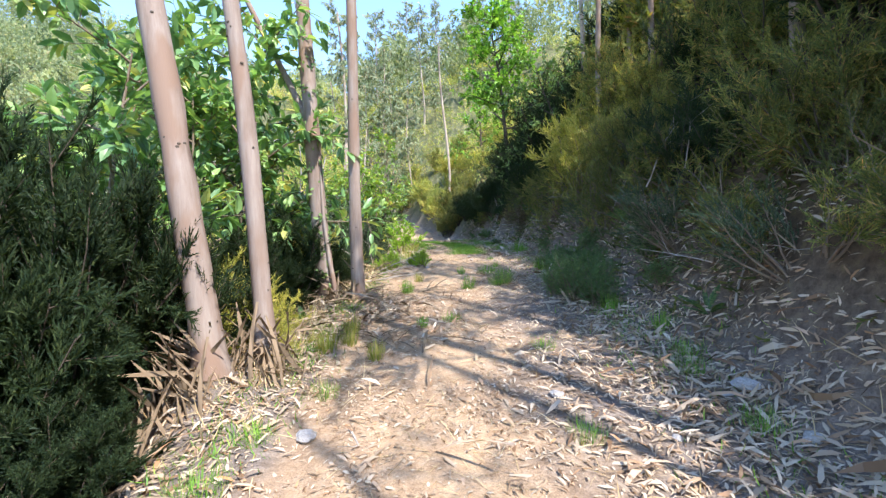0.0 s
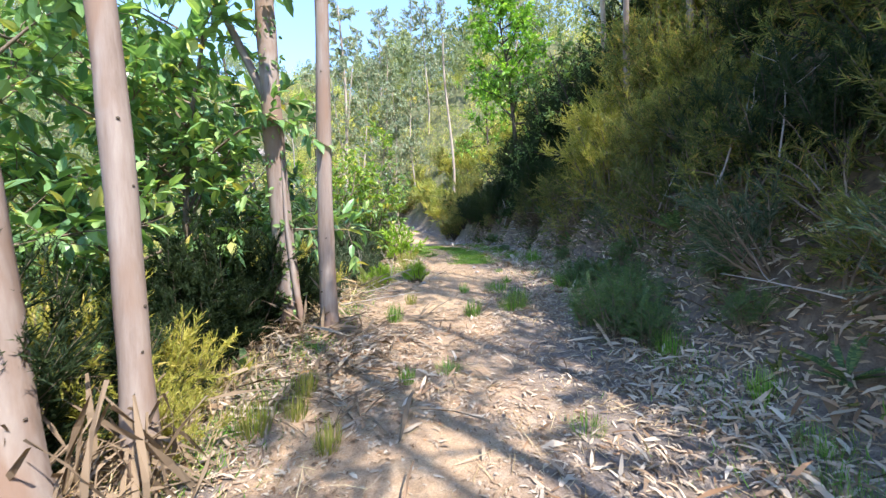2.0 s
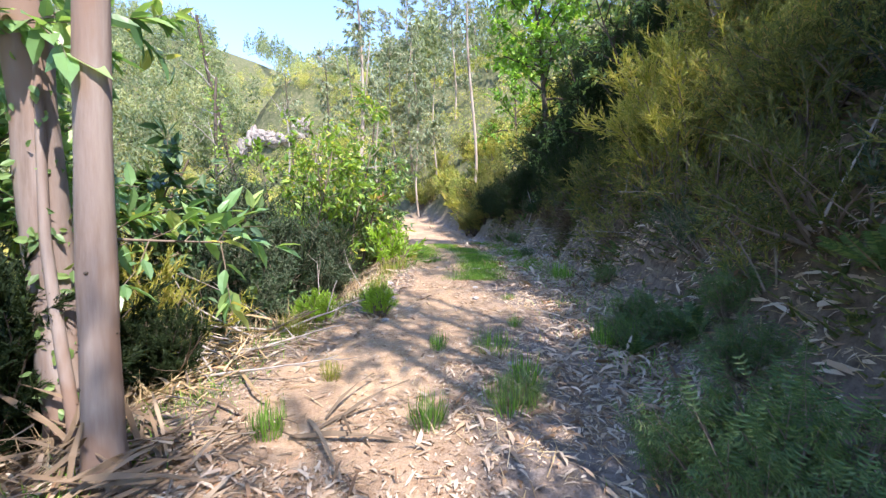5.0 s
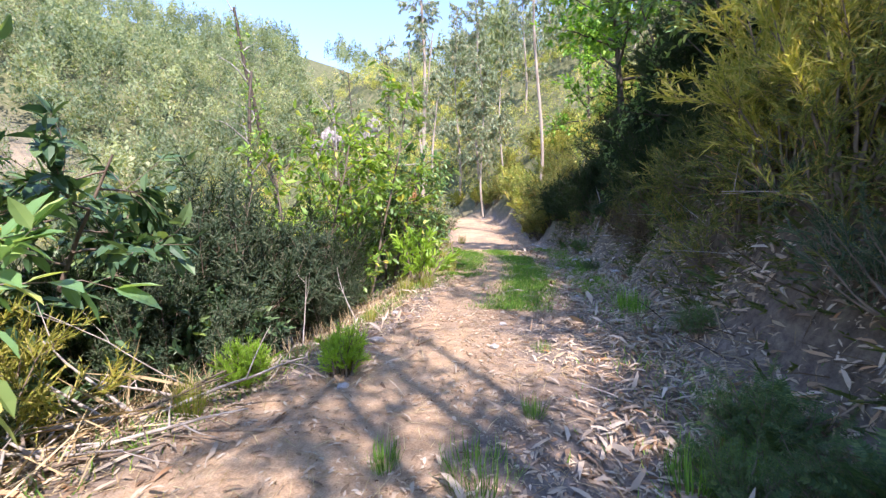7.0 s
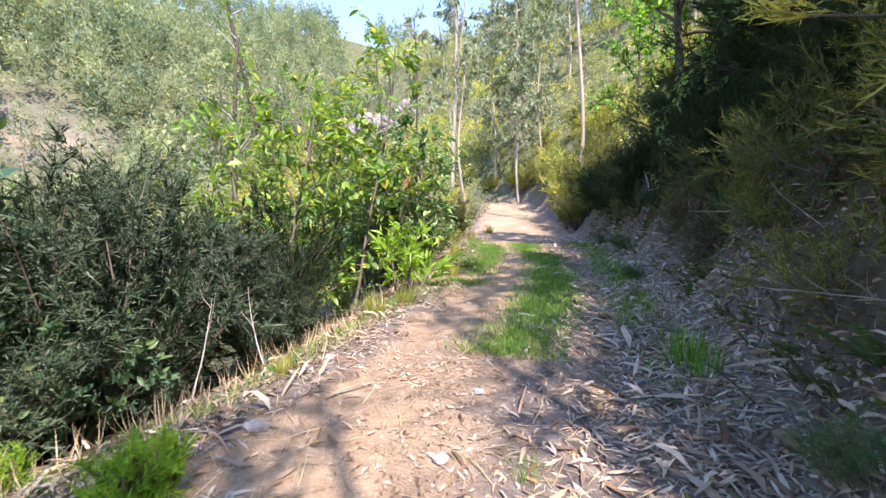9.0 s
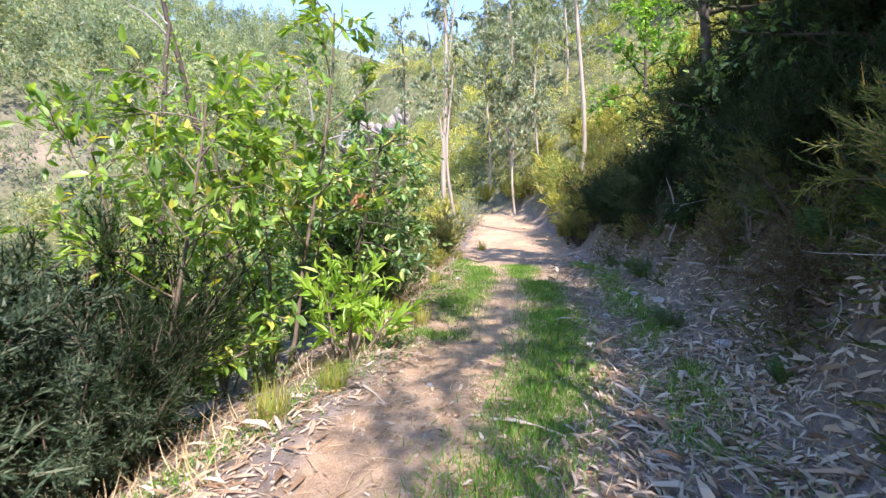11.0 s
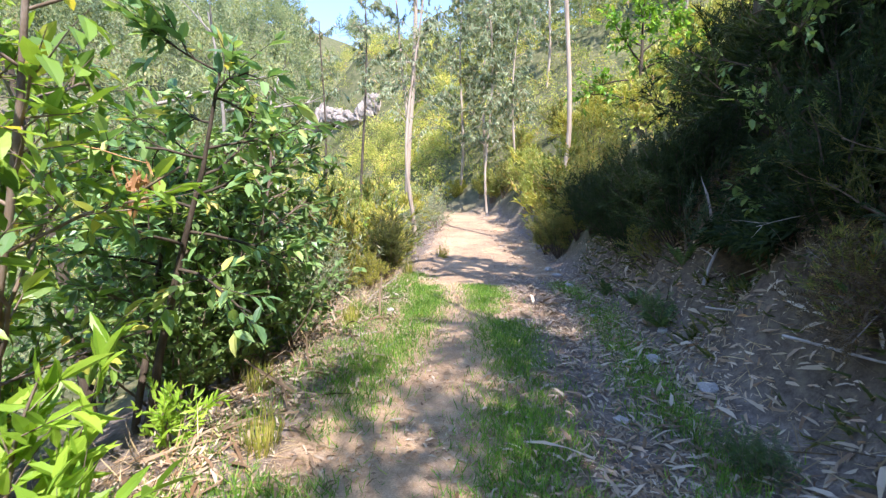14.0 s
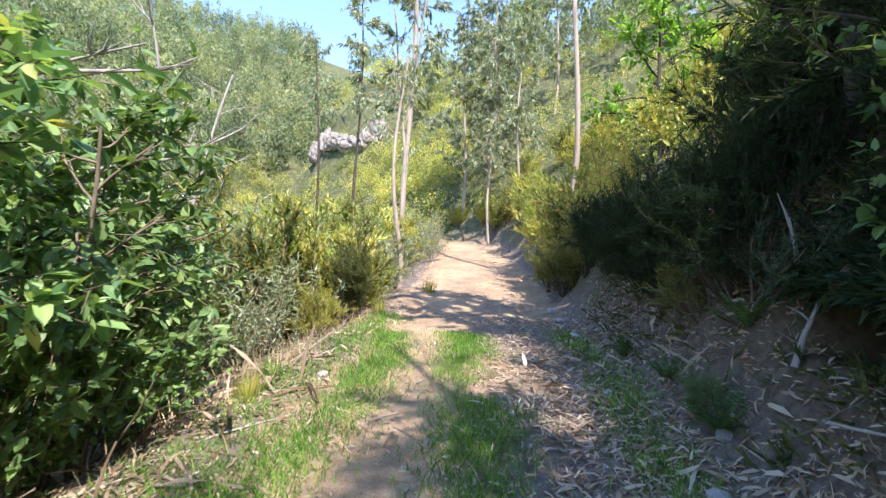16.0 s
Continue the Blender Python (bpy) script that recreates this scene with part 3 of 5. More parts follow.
# the four stems beside the track
gum_tree(11, (-2.08, 3.95, 0.0), (-3.7, 4.5, 10.5), 0.135, 0.07, "leaning eucalyptus with smooth pinkish-grey peeling bark", 16, (12, 0.72, 1.9), 9)
gum_tree(12, (-1.78, 4.42, 0.05), (-2.53, 4.6, 11.0), 0.098, 0.05, "slim straight eucalyptus with pinkish-grey bark and knots", 14, (11, 0.72, 1.7), 9)
gum_tree(13, (-1.44, 7.47, 0.42), (-1.48, 7.5, 12.5), 0.105, 0.05, "straight eucalyptus with brown-grey bark at the track edge", 8, (12, 0.7, 1.7), 9)
gum_tree(14, (-2.06, 7.88, 0.40), (-2.75, 8.0, 12.0), 0.15, 0.07, "forked eucalyptus with grey bark and ivy at its foot", 6, (11, 0.7, 1.8), 9,
         forks=[((-2.3, 7.93, 3.6), (-4.0, 7.9, 7.2), 0.06), ((-1.86, 7.72, 0.4), (-2.2, 7.88, 3.1), 0.045)], ivy=420)
# slim stems ahead, on both sides of the bend
gum_tree(21, (-8.2, 39.4, 1.0), (-8.6, 39.4, 21), 0.17, 0.07, "tall pale eucalyptus beside the bend", 0, (30, 0.4, 2.7), 30, PALE_BARK, forks=[((-8.35, 39.4, 7.0), (-9.6, 39.2, 15.0), 0.08), ((-8.4, 39.4, 9.0), (-7.3, 39.3, 16.0), 0.07)], twigs_n=11)
gum_tree(22, (-4.9, 31.2, 0.9), (-5.3, 31.4, 9), 0.09, 0.03, "young eucalyptus with a bent stem", 0, (9, 0.6, 1.0), 10, PALE_BARK)
gum_tree(23, (-4.55, 44.0, 3.0), (-4.9, 44.0, 15), 0.09, 0.03, "slender eucalyptus at the foot of the bank", 0, (24, 0.4, 2.0), 28, PALE_BARK, twigs_n=8)
gum_tree(24, (-3.0, 44.5, 4.6), (-3.2, 44.5, 16), 0.09, 0.03, "slender eucalyptus on the bank", 0, (22, 0.36, 1.7), 26, PALE_BARK, twigs_n=8)
gum_tree(25, (-7.5, 48.3, 3.0), (-7.7, 48.3, 19), 0.12, 0.04, "slender eucalyptus behind the bend", 0, (32, 0.26, 2.3), 26, PALE_BARK, twigs_n=12)
gum_tree(26, (-5.8, 49.0, 4.5), (-6.0, 48.3, 21), 0.12, 0.04, "slender eucalyptus behind the bend", 0, (30, 0.26, 2.3), 26, PALE_BARK, twigs_n=11)
gum_tree(27, (-10.3, 38.2, -0.5), (-10.9, 38.2, 15), 0.10, 0.03, "dark thin eucalyptus with a sparse crown", 0, (14, 0.62, 1.5), 22, DARK_BARK, twigs_n=8)
gum_tree(28, (-14.2, 40.0, -1.5), (-14.4, 40.0, 14), 0.10, 0.03, "dark thin eucalyptus with a sparse crown", 0, (10, 0.75, 1.1), 18, DARK_BARK)
gum_tree(29, (0.45, 32.0, 4.0), (0.2, 32.0, 15), 0.10, 0.06, "bare pale straight stem on the bank", 0, (8, 0.72, 1.2), 8, PALE_BARK)
gum_tree(30, (4.95, 15.6, 4.6), (4.95, 15.6, 15), 0.085, 0.05, "pale eucalyptus on the bank", 0, (12, 0.6, 1.7), 9, PALE_BARK)
gum_tree(31, (6.7, 17.6, 6.0), (6.7, 17.6, 17), 0.085, 0.05, "pale eucalyptus on the bank", 0, (12, 0.6, 1.7), 9, PALE_BARK)

# chestnuts and oak
leafy_tree(41, -4.3, 8.4, 6.0, "chestnut tree with big toothed leaves below the track edge", CHESTNUT, BROAD, 0.25, 16, 0.3, 2.2, 30, 10, 0.7, 10, 0.07, stems=3)
leafy_tree(42, -5.4, 6.2, 5.6, "chestnut tree with broad green and some yellow leaves", CHESTNUT, BROAD, 0.25, 16, 0.15, 2.2, 30, 10, 0.7, 10, 0.07, stems=3)
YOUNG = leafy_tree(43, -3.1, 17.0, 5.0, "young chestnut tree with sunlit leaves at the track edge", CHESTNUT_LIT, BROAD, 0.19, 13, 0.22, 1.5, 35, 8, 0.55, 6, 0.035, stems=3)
leafy_tree(48, -4.6, 10.6, 3.9, "chestnut tree with hanging leaves in a shaded tone below the track edge", CHESTNUT_SHADED, BROAD, 0.23, 13, 0.15, 1.5, 20, 9, 0.6, 9, 0.05, stems=2)
leafy_tree(52, -3.3, 19.7, 3.1, "leafy shrub tree in shade-toned green close to the track edge", SHADY, OVAL, 0.13, 18, 0.34, 1.4, 18, 10, 0.5, 10, 0.04, name="shrub_tree", stems=3)
leafy_tree(53, -2.9, 18.1, 3.5, "chestnut tree with big green leaves hanging over the track edge", CHESTNUT, BROAD, 0.17, 13, 0.45, 1.2, 15, 8, 0.45, 7, 0.045, (0.0, 0.1), DARK_BARK, stems=2)
leafy_tree(44, -3.9, 15.4, 4.2, "young chestnut tree with sunlit leaves", CHESTNUT_LIT, BROAD, 0.19, 13, 0.22, 1.5, 35, 8, 0.55, 6, 0.035, stems=2)
leafy_tree(45, 3.6, 22.8, 8.6, "bright green oak high on the bank", OAK, OVAL, 0.2, 28, 0.32, 2.6, 28, 12, 0.8, 20, 0.13, (-0.14, 0), DARK_BARK, "oak_tree")
leafy_tree(54, 3.0, 33.5, 6.0, "bright green oak on the sunny slope", OAK, OVAL, 0.2, 20, 0.15, 2.3, 28, 10, 0.8, 14, 0.11, bark=DARK_BARK, name="oak_tree")
for sd, x, y, h in ((49, 4.3, 17.6, 4.6), (50, 4.5, 14.6, 4.2), (51, 4.1, 20.6, 4.2)):
    leafy_tree(sd, x, y, h, "leafy shrub tree in shade-toned green leaning over the bank", SHADY, OVAL, 0.12, 14, 0.15, 1.5, 20, 9, 0.5, 9, 0.05, (-0.12, 0), DARK_BARK, "shrub_tree", stems=2)
leafy_tree(46, -4.4, 20.4, 4.0, "leafy green shrub tree below the track edge", SHADY, OVAL, 0.14, 16, 0.12, 1.7, 30, 10, 0.5, 9, 0.04, name="shrub_tree", stems=3)
leafy_tree(47, -5.3, 22.4, 2.6, "leafy green shrub below the track edge", SHADY, OVAL, 0.12, 16, 0.1, 1.3, 30, 10, 0.4, 9, 0.03, name="shrub_tree", stems=3)


# added stems up the slope, mostly unseen, throw bars of shade across the track
SHADE_TREE = gum_tree(32, (5.2, -1.6, 5.2), (5.3, -1.6, 13.5), 0.09, 0.04, "eucalyptus added on the slope above the bank to cast shade", 0, (9, 0.42, 1.5), 9)
for x, y, r in ((5.6, 0.9, 40), (4.9, -3.6, 130), (5.4, 3.2, 200), (5.9, 4.9, 300), (6.3, 7.0, 80)):
    copy_thing(SHADE_TREE, pose(x, y, down_to_land(x, y), 0, 0, r))
# Full-crowned trees added and spaced so their shadows land on the track.
gum_tree(33, (5.0, 5.7, 5.2), (4.5, 5.5, 12.0), 0.09, 0.04, "eucalyptus with a full crown, added above the bank to cast shade", 0, (16, 0.4, 1.5), 20, twigs_n=8)
for x, y, r in ((6.8, 16.1, 210), (6.9, 14.2, 320)):
    copy_thing(bpy.data.objects["eucalyptus_tree.021"], pose(x, y, down_to_land(x, y), 0, 0, r))
# More added crowns, lined up with the sun to shade track and bank.
HIGH_SHADE_TREE = gum_tree(34, (4.2, 5.3, 3.0), (4.1, 5.3, 12.2), 0.085, 0.035, "tall eucalyptus with a full crown, added above the bank to cast shade", 0, (20, 0.52, 1.5), 24, twigs_n=9)
for x, y, r, s in ((4.0, 0.7, 60, 1.15), (4.3, 12.2, 170, 1.0), (6.1, 8.1, 230, 0.95), (5.6, 11.9, 20, 1.0), (5.9, 13.9, 100, 1.0), (7.4, 12.2, 300, 1.1), (7.0, 17.4, 200, 1.0)):
    copy_thing(HIGH_SHADE_TREE, pose(x, y, down_to_land(x, y), 0, 0, r)).scale = (s, s, s)
for src_tree, spots in ((bpy.data.objects["eucalyptus_tree.008"], [(-2, 56), (-9, 66), (5, 66), (9, 58), (-16, 86), (0, 82), (7, 84)]), (bpy.data.objects["eucalyptus_tree.009"], [(-5, 74), (11, 70), (-9, 88), (3, 94)])):
    for k, (x, y) in enumerate(spots):
        copy_thing(src_tree, pose(x, y, down_to_land(x, y, 0.2), 0, 0, 67 * k))

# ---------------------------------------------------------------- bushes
HEATH_SET = [shrub_meshes(60 + k, 22, 2.0, 1.15, 14, 0.46, 20, SHOOT, 0.17, (HEATH, HEATH, HEATH_DARK_SHADED)[k], DARK_BARK, jitter=0.5) for k in range(3)]
GOLD_SET = shrub_meshes(66, 16, 1.8, 0.95, 12, 0.45, 15, SHOOT, 0.2, HEATH_GOLD, TWIG)
DARK_SET = shrub_meshes(67, 26, 2.3, 1.3, 16, 0.5, 18, SHOOT, 0.17, HEATH_DARK_SHADED, TWIG)
DRY_SET = shrub_meshes(68, 26, 2.4, 1.25, 15, 0.5, 22, needles(5, 0.2, 0.045), 0.18, BROOM_DRY, TWIG, 0.0, 0.12, 0.75)
BACK_SET = [shrub_meshes(70 + k, 14, 2.2, 1.3, 9, 0.6, 9, COARSE_SHOOT, 0.34, (HEATH, SCRUB, HEATH_GOLD)[k], TWIG) for k in range(3)]
COPPICE_SET = [shrub_meshes(80 + k, 9, 2.6, 1.3, 12, 0.55, (8, 10, 8, 10)[k], (BROAD, OVAL, BROAD, BROAD)[k], (0.22, 0.13, 0.18, 0.2)[k], (CHESTNUT, SHADY, CHESTNUT_LIT, CHESTNUT_SHADED)[k], TWIG, 0.0, 0.1, 0.8) for k in range(4)]
CUSHION_SET = shrub_meshes(69, 38, 1.9, 1.1, 18, 0.36, 36, needles(5, 0.16, 0.045), 0.14, HEATH_DARK_SHADED, DARK_BARK, 0.0, 0.04)
YOUNG_BROOM = shrub_meshes(98, 20, 0.42, 0.22, 8, 0.13, 14, needles(4, 0.17, 0.05), 0.085, SAPLING, TWIG, 0.0, 0.05)
BROOM_SET = shrub_meshes(93, 24, 1.9, 0.62, 16, 0.42, 16, SHOOT, 0.17, HEATH_OLIVE, TWIG, 0.0, 0.3)
DEAD_BRACKEN = shrub_meshes(97, 10, 0.9, 0.6, 7, 0.4, 7, frond(7, 0.2), 0.2, leaf_material("dead_frond", [(0.0, (0.06, 0.042, 0.028)), (0.6, (0.13, 0.095, 0.06)), (1.0, (0.27, 0.2, 0.12))], 0.8, 0.2, 0.15), TWIG, 0.03, 0.1, 0.5)
GUM_SCRUB = shrub_meshes(84, 10, 2.2, 1.2, 12, 0.5, 10, SICKLE, 0.15, EUCALYPT, TWIG, 0.02, 0.2, 0.7)
OLIVE_LOW = shrub_meshes(95, 9, 1.1, 0.7, 8, 0.34, 11, SHOOT, 0.17, HEATH_OLIVE, TWIG)
LOW_SET = [shrub_meshes(90 + k, 9, 1.1, 0.6, 8, 0.32, 11, SHOOT, 0.17, (HEATH, BROOM_DRY)[k], TWIG) for k in range(2)]
rs = np.random.default_rng(3)
for k in range(24):
    y = 1.6 + k * 1.0
    edge = float(np.interp(y, RIGHT_Y, RIGHT_X))
    for d, s in ((1.25, 0.8 if y > 17 else 0.68), (2.3, 1.15), (4.2, 1.5)):
        x, yy = edge + d + rs.normal(0, 0.15) + (0.18 if y < 17 and d < 2 else 0), y + rs.normal(0, 0.25)
        s = s * (0.8 if 6.5 < y < 12 and d > 2 else 1)
        gold = 9.8 < yy < 14.5 and rs.random() < 0.5
        if d < 2 and abs(yy - 20.75) < 0.95:
            continue
        # Leaf tone follows the shade on the bank: darkest set past y 14.
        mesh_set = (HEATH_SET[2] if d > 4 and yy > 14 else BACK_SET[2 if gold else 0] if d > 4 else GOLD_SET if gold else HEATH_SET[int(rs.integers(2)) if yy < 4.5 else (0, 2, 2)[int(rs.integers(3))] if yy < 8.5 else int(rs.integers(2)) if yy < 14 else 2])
        shrub("tree_heath", "golden-green heather bush on the bank" if gold else "green feathery heather bush on the bank, toned dark where shade falls", mesh_set,
              x, yy, s * rs.uniform(0.85, 1.2), rs.uniform(0, 360), (0, -16 if d < 2 else -6), "heather on the bank")
for x, y, k in ((3.55, 11.2, 1.05), (3.9, 12.5, 1.25), (3.5, 12.1, 0.95)):
    shrub("tree_heath", "golden-green heather bush on the bank", GOLD_SET, x, y, k, 80 * y, (0, -10), "heather on the bank")
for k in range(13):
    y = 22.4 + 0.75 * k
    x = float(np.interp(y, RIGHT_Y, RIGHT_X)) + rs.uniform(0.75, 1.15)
    # The dark set puts the shade at the bank's foot into the leaf colour.
    shrub("tree_heath", "heather bush in a shade-dark green at the foot of the bank", HEATH_SET[2], x, y, rs.uniform(0.6, 0.85), rs.uniform(0, 360), (0, -18), "heather on the bank")
for x, y, s in ((0.55, 30.2, 1.1), (0.1, 31.2, 1.0), (1.2, 29.0, 1.2), (1.6, 31.0, 1.3)):
    shrub("tree_heath", "olive green heather bush at the bend", HEATH_SET[1], x, y, s * 0.85, 70 * y, (0, -6), "shrubs on the sunny slope")
for k in range(34):
    y = 2.2 + k * 0.66 + rs.normal(0, 0.15)
    x = float(np.interp(y, RIGHT_Y, RIGHT_X)) + rs.uniform(0.72, 1.0)
    if abs(y - 20.75) > 0.8:
        shrub("low_heath", "small heather bush hanging down the bank", LOW_SET[k % 3 == 0], x, y, rs.uniform(0.6, 1.0), rs.uniform(0, 360), (0, -42), "low heather on the bank")
for k in range(30):
    y = 2.6 + k * 0.47 + rs.normal(0, 0.12)
    x = float(np.interp(y, RIGHT_Y, RIGHT_X)) + rs.uniform(1.0, 1.7)
    shrub("low_heath", "dark heather bush hanging down the bank", (LOW_SET[0], OLIVE_LOW, OLIVE_LOW)[k % 3], x, y, rs.uniform(0.7, 1.1), rs.uniform(0, 360), (0, -44), "low heather on the bank")
for k in range(46):
    y = 25.5 + 0.5 * k + rs.normal(0, 0.4)
    d = rs.uniform(0.6, 1.2) if k % 3 == 0 else rs.uniform(1.5, 7)
    x = float(np.interp(y, RIGHT_Y, RIGHT_X)) + d * 1.2
    n = int(rs.choice(3, p=(0.3, 0.4, 0.3)))
    # Up to y 28.5 the dark set holds the bend's shade in its colour.
    shrub("tree_heath", ("green heather bush on the sunny slope", "yellow-green shrub on the sunny slope", "golden heather bush on the sunny slope")[n] if y > 31 else "heather bush at the bend, its green toned for shade", BACK_SET[n] if y > 31 else HEATH_SET[2 if y < 28.5 else 0],
          x, y, rs.uniform(0.6, 1.1), rs.uniform(0, 360), (0, -6), "shrubs on the sunny slope")
# The low bushes at y 2.1 to 3.05 are added to darken the edge.
for x, y, s, m, lab in [(-3.35, 3.5, 1.15, CUSHION_SET, "tall dense dark green feathery bush below the edge"), (-3.6, 2.2, 1.15, CUSHION_SET, "tall dense dark green feathery bush below the edge"), (-2.5, 14.3, 0.72, DARK_SET, "dark green bush below the track edge"), (-3.5, 15.0, 1.15, DARK_SET, "dark green bush below the track edge"), (-3.6, 12.0, 0.8, DARK_SET, "dark green bush below the track edge"), (-4.1, 12.5, 1.35, DARK_SET, "dark green bush below the track edge"), (-2.75, 6.2, 0.62, CUSHION_SET, "dark green feathery bush below the stems"), (-2.45, 5.2, 0.45, DARK_SET, "dark green feathery bush below the stems"), (-2.8, 7.75, 1.0, CUSHION_SET, "rounded dark green feathery bush beside the stems"), (-3.15, 6.9, 0.9, CUSHION_SET, "rounded dark green feathery bush below the stems"), (-2.05, 8.75, 0.42, CUSHION_SET, "low dark green feathery bush beside the stems"), (-2.75, 9.3, 0.85, GOLD_SET, "tall yellow-green feathery bush at the track edge"),
                        (-3.1, 2.7, 0.9, CUSHION_SET, "tall dense dark green feathery bush below the edge"), (-2.35, 2.5, 0.48, CUSHION_SET, "low dark green feathery bush added to darken the edge"), (-2.5, 3.05, 0.42, CUSHION_SET, "low dark green feathery bush added to darken the edge"), (-2.85, 2.1, 0.55, DARK_SET, "low dark green feathery bush added to darken the edge"), (-2.85, 4.3, 0.9, DARK_SET, "dense dark green feathery bush below the edge"), (-4.2, 4.6, 1.2, CUSHION_SET, "tall dense dark green feathery bush below the edge"), (-2.3, 5.75, 0.45, GOLD_SET, "low yellow-green feathery bush beside the stems"), (-1.85, 4.7, 0.36, GOLD_SET, "low yellow-green feathery bush beside the stems"), (-2.45, 5.4, 0.62, GOLD_SET, "yellow-green feathery bush between the stems"), (-2.95, 5.0, 0.9, GOLD_SET, "yellow-green feathery bush between the stems"),
                        (-3.2, 12.6, 1.15, DRY_SET, "half-dry grey-green broom bush at the track edge"), (-4.2, 13.6, 1.4, DRY_SET, "half-dry grey-green broom bush at the track edge"), (-2.4, 13.9, 0.62, DRY_SET, "half-dry grey-green broom bush at the track edge"),
                        (-2.9, 11.2, 0.7, DRY_SET, "half-dry grey-green broom bush at the track edge"), (-4.2, 11.2, 1.0, DARK_SET, "dark green bush below the track edge"),
                        (-3.6, 25.6, 0.85, BROOM_SET, "upright olive green broom bush at the track edge"), (-3.3, 23.9, 0.5, GOLD_SET, "low yellow-green bush at the track edge"), (-4.2, 27.5, 0.6, BACK_SET[1], "yellow-green bush at the track edge")]:
    shrub("broom_bush", lab, m, x, y, s, rs.uniform(0, 360), group="bushes below the track edge", tall=1.1 if "upright" in lab else 1.4 if "tall dense" in lab else 1.0)
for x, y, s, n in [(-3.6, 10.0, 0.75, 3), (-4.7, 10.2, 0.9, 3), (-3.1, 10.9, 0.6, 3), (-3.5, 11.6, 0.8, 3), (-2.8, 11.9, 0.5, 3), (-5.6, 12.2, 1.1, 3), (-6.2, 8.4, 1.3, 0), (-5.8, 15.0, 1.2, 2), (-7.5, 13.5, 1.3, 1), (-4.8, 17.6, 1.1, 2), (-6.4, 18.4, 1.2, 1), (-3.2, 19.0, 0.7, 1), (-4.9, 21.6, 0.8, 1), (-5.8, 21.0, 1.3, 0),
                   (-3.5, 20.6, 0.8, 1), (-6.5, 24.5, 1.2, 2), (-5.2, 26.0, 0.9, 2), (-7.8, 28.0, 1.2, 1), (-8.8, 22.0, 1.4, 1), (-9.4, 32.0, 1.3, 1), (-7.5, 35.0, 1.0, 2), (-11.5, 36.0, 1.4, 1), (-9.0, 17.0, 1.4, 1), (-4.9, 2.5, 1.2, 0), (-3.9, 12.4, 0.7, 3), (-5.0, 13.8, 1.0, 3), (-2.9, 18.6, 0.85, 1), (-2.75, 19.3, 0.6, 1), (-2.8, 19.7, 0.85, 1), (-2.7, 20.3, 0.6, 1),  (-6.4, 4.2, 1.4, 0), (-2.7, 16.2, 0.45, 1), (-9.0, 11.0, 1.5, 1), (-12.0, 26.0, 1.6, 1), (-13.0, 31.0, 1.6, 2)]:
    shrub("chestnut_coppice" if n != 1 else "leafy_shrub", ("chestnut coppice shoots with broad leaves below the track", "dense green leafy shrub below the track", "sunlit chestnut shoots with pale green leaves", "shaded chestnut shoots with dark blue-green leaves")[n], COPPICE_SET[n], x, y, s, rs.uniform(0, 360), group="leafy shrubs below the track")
for k, (x, y, s) in enumerate([(-4.3, 23.8, 0.6), (-5.3, 24.9, 0.85), (-6.3, 26.2, 1.0), (-7.2, 28.4, 1.1), (-5.7, 23.9, 0.9), (-4.6, 26.6, 0.7), (-5.2, 29.2, 0.8), (-6.9, 30.8, 1.0), (-8.2, 30.0, 1.2), (-8.6, 33.2, 1.2), (-6.2, 34.4, 0.7), (-7.4, 37.0, 0.8), (-3.9, 22.8, 0.4), (-7.6, 25.6, 1.2), (-9.6, 28.6, 1.3), (-9.0, 36.0, 1.2)]):
    shrub("edge_shrub", ("yellow-green shrub below the track edge", "dull green shrub below the track edge", "golden heather below the track edge")[k % 3], (BACK_SET[1], BACK_SET[0], BACK_SET[2])[k % 3] if k % 2 else GUM_SCRUB, x, y, s * 1.5, 50 * k, group="shrubs below the far edge")
for x, y, s in [(-5.0, 28.2, 0.75), (-5.6, 30.0, 0.9), (-6.4, 32.5, 0.9), (-4.6, 24.6, 0.7), (-6.0, 27.0, 1.0), (-5.5, 36.2, 0.5), (-6.6, 39.0, 0.6), (-7.6, 42.2, 0.7), (-9.0, 44.6, 0.8), (-7.0, 40.6, 0.4), (-3.8, 12.9, 0.75), (-4.5, 12.1, 0.9), (-3.3, 13.4, 0.55)]:
    shrub("eucalyptus_scrub", "young eucalyptus scrub with grey-green and rusty leaves", GUM_SCRUB, x, y, s * (1.4 if y > 20 else 1), rs.uniform(0, 360), group="eucalyptus scrub")

for x, y, k in ((-0.58, 10.95, 1.0), (-1.22, 10.4, 0.95), (-0.78, 11.25, 0.55), (-1.6, 10.9, 0.7)):
    shrub("young_broom", "small bright yellow-green broom plant at the track edge", YOUNG_BROOM, x, y, k, 90 * x, group="young broom plants", sink=0.02)
rs = np.random.default_rng(78)
for k in range(10):
    y = 16.4 + k * 0.3
    x = float(np.interp(y, RIGHT_Y, RIGHT_X)) + rs.uniform(0.95, 1.6)
    shrub("low_heath", "dark heather bush hanging down the bank", OLIVE_LOW, x, y, rs.uniform(0.7, 1.0), rs.uniform(0, 360), (0, -44), "low heather on the bank")
rs = np.random.default_rng(77)
p = np.array((1.15, 0.4, 2.9 - down_to_land(-3.1, 17.0)))
spray = [(bend_line(rs, p + (-0.7, 0, 0.25), (0.8, 0, -0.2), 0.8, 5, 0.05, -0.02), 0.006, 0.003)]
